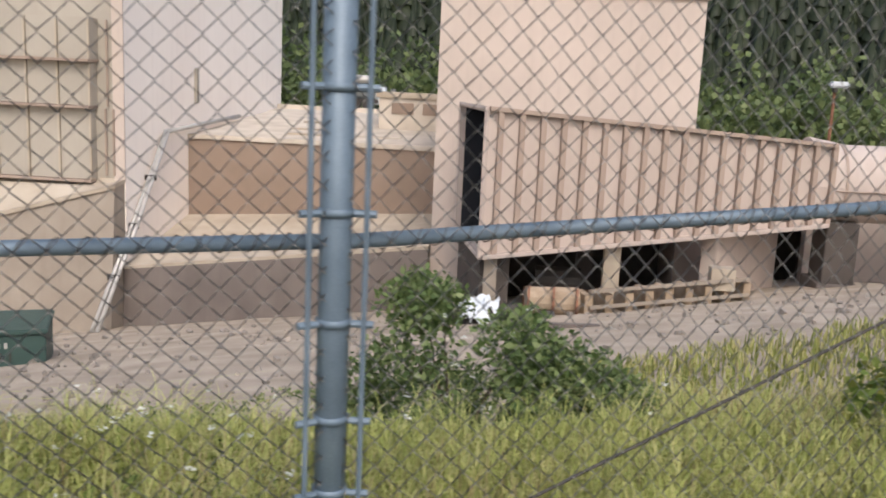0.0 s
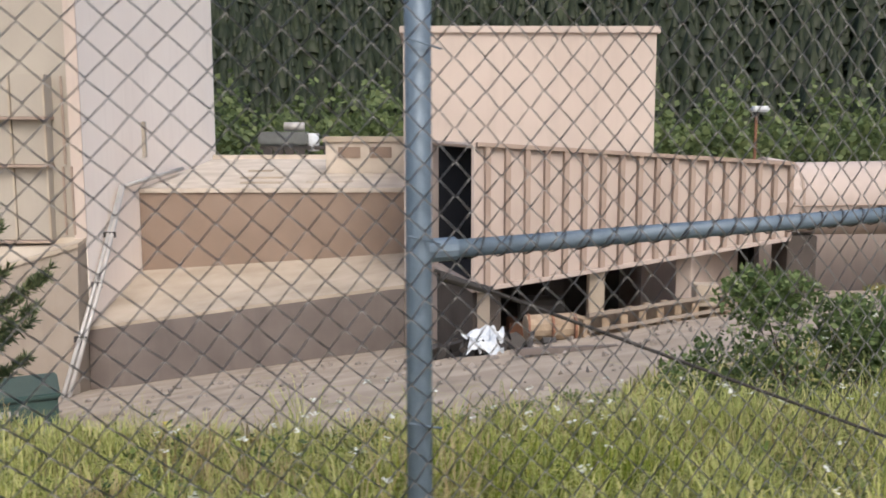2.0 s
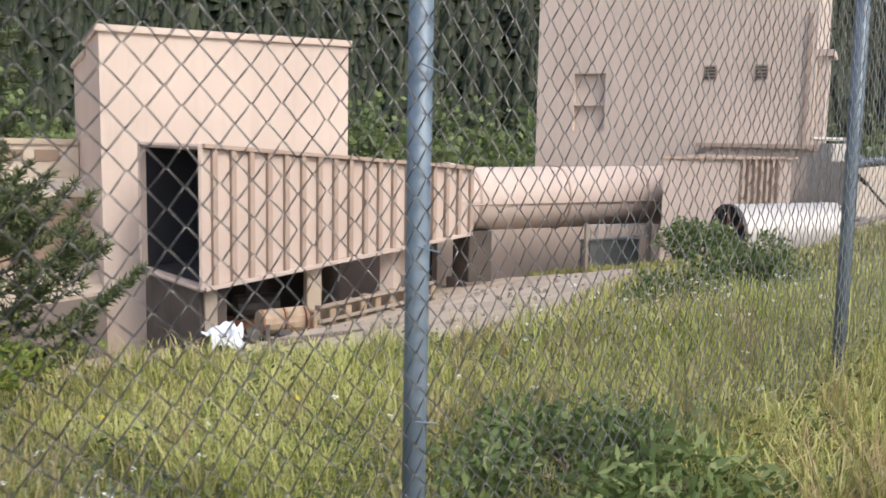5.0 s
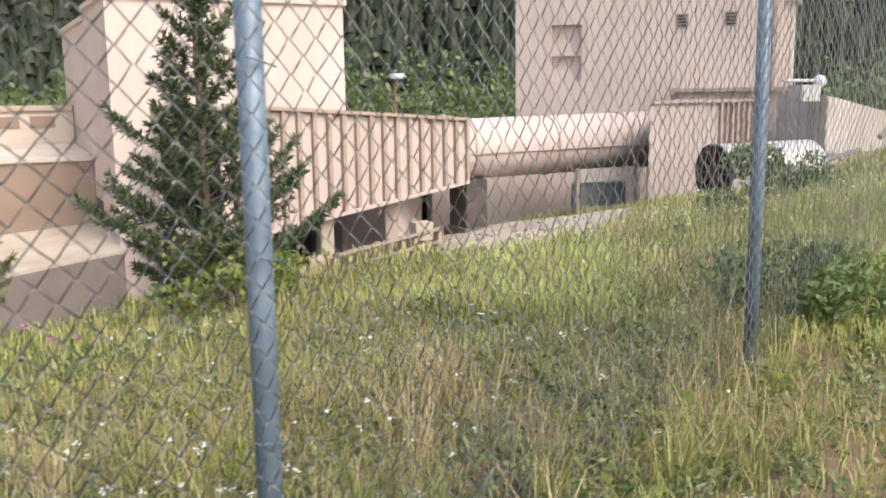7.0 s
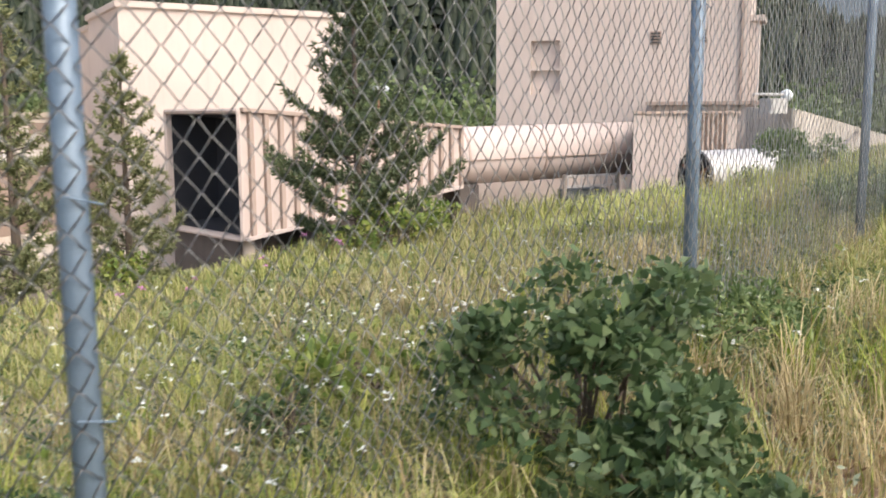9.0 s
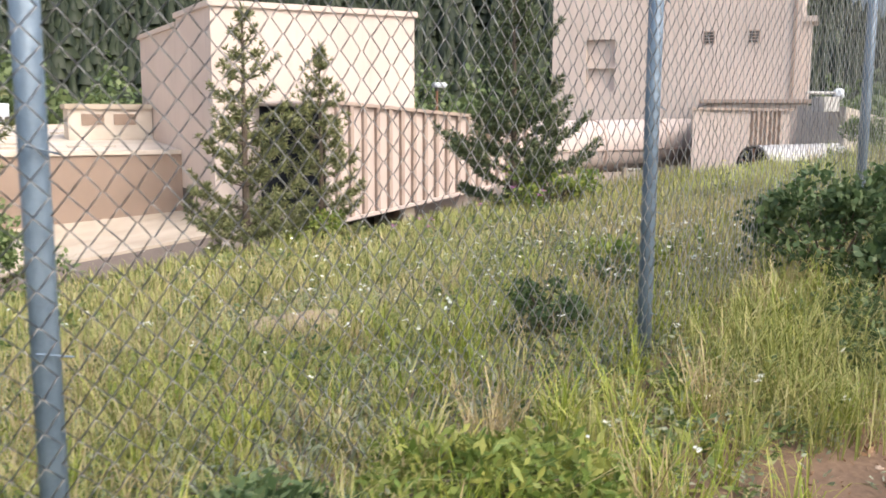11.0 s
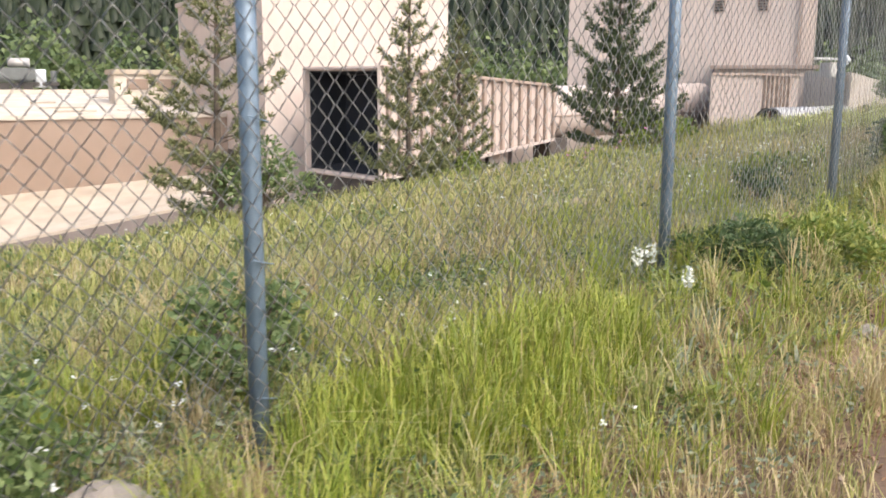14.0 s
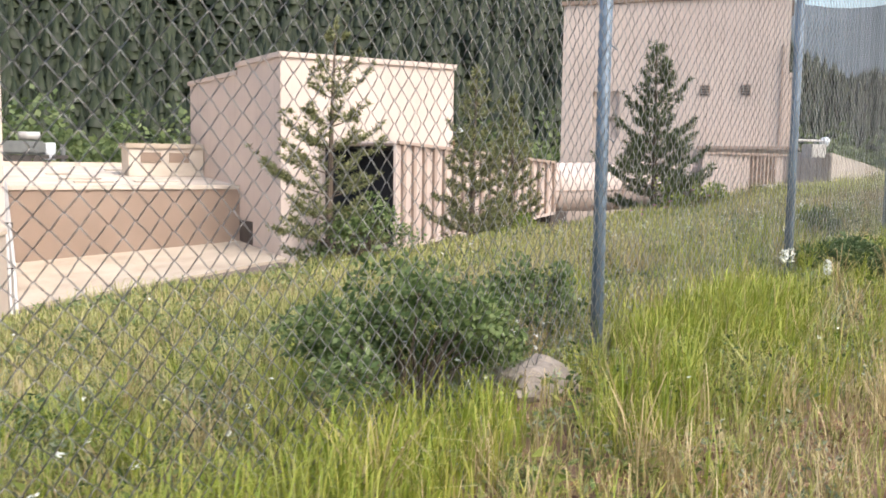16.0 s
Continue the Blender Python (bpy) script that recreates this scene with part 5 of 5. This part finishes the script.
def hillside():
    az = np.radians(np.linspace(-75, 100, 90))
    rad = np.concatenate([np.linspace(104, 420, 40)])
    A, R = np.meshgrid(az, rad, indexing="ij")
    X, Y = R * np.sin(A), R * np.cos(A)
    V = np.stack([X, Y, hill(X, Y)], -1).reshape(-1, 3)
    nx, ny = len(az), len(rad)
    i = (np.arange(nx - 1)[:, None] * ny + np.arange(ny - 1)[None]).ravel()
    F = np.stack([i, i + 1, i + ny + 1, i + ny], -1)
    ob = mesh_from("backdrop_hill", V, F.ravel(), np.full(len(F), 4), HILL)
    tagged(ob, "steep wooded hillside behind the buildings", "hill", kind="structure")


hillside()


def woods():
    r = np.random.RandomState(12)
    n = 12000
    az = np.radians(r.uniform(-60, 85, n))
    rad = 114 + 250 * r.uniform(0, 1, n) ** 1.35
    x, y = rad * np.sin(az), rad * np.cos(az)
    z = hill(x, y)
    ht = r.uniform(5, 11, n)
    wd = ht * r.uniform(0.18, 0.30, n)
    V, F = [], []
    base = 0
    for i in range(n):
        levels = 5
        for k in range(levels):
            zb = z[i] + ht[i] * (0.08 + 0.8 * k / levels)
            zt = min(z[i] + ht[i], zb + ht[i] * 0.36)
            q = wd[i] * (1 - k / levels) ** 0.8
            a = np.arange(8) * 0.785 + r.uniform(0, 1)
            rr = q * np.where(np.arange(8) % 2, 0.75, 1.1) * r.uniform(0.8, 1.2, 8)
            ring = np.stack([x[i] + rr * np.cos(a), y[i] + rr * np.sin(a), zb + r.uniform(-0.3, 0.3, 8)], -1)
            V.append(ring)
            V.append(np.array([[x[i], y[i], zt]]))
            j = np.arange(8)
            F.append(np.stack([base + j, base + (j + 1) % 8, np.full(8, base + 8)], -1))
            base += 9
    V, F = np.concatenate(V), np.concatenate(F)
    ob = mesh_from("forest", V, F.ravel(), np.full(len(F), 3), FOREST)
    tagged(ob, "dark dense conifer forest on the hillside", "forest", kind="stuff")


woods()


def thicket():
    r = np.random.RandomState(14)
    V = []
    n = 760
    for i in range(n):
        az = math.radians(r.uniform(-40, 60))
        rad = r.uniform(84, 116)
        cx, cy = rad * math.sin(az), rad * math.cos(az)
        tall = r.uniform(3.0, 6.5) if r.uniform() < 0.8 else r.uniform(6, 11)
        w = tall * r.uniform(0.3, 0.55) if tall < 6 else tall * 0.24
        m = 110
        p = r.randn(m, 3)
        p /= np.linalg.norm(p, axis=1, keepdims=True)
        p *= r.uniform(0.55, 1.05, (m, 1))
        c = np.stack([cx + p[:, 0] * w, cy + p[:, 1] * w, -3.3 + tall * 0.5 + p[:, 2] * tall * 0.55], -1)
        a = r.randn(m, 3)
        b = np.cross(a, r.randn(m, 3))
        a *= 0.38 / np.linalg.norm(a, axis=1, keepdims=True)
        b *= 0.30 / np.linalg.norm(b, axis=1, keepdims=True)
        V.append(np.stack([c - a, c + b, c + a, c - b], 1).reshape(-1, 3))
    V = np.concatenate(V)
    ob = mesh_from("thicket", V, np.arange(len(V)), np.full(len(V) // 4, 4), ASPEN)
    tagged(ob, "pale green thicket of shrubs at the forest's foot", "thicket", kind="stuff")


thicket()


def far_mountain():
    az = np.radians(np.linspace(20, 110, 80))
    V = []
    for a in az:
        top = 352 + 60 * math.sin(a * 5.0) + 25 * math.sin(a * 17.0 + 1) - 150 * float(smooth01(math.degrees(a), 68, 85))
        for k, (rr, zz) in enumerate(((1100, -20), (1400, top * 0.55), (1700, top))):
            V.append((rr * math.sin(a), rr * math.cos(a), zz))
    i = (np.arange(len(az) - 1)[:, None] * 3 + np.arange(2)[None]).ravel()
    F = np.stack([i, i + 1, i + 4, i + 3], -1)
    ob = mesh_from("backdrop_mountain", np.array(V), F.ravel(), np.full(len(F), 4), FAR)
    tagged(ob, "distant wooded mountain with haze painted into its blue-grey colour", "mountain", kind="structure")


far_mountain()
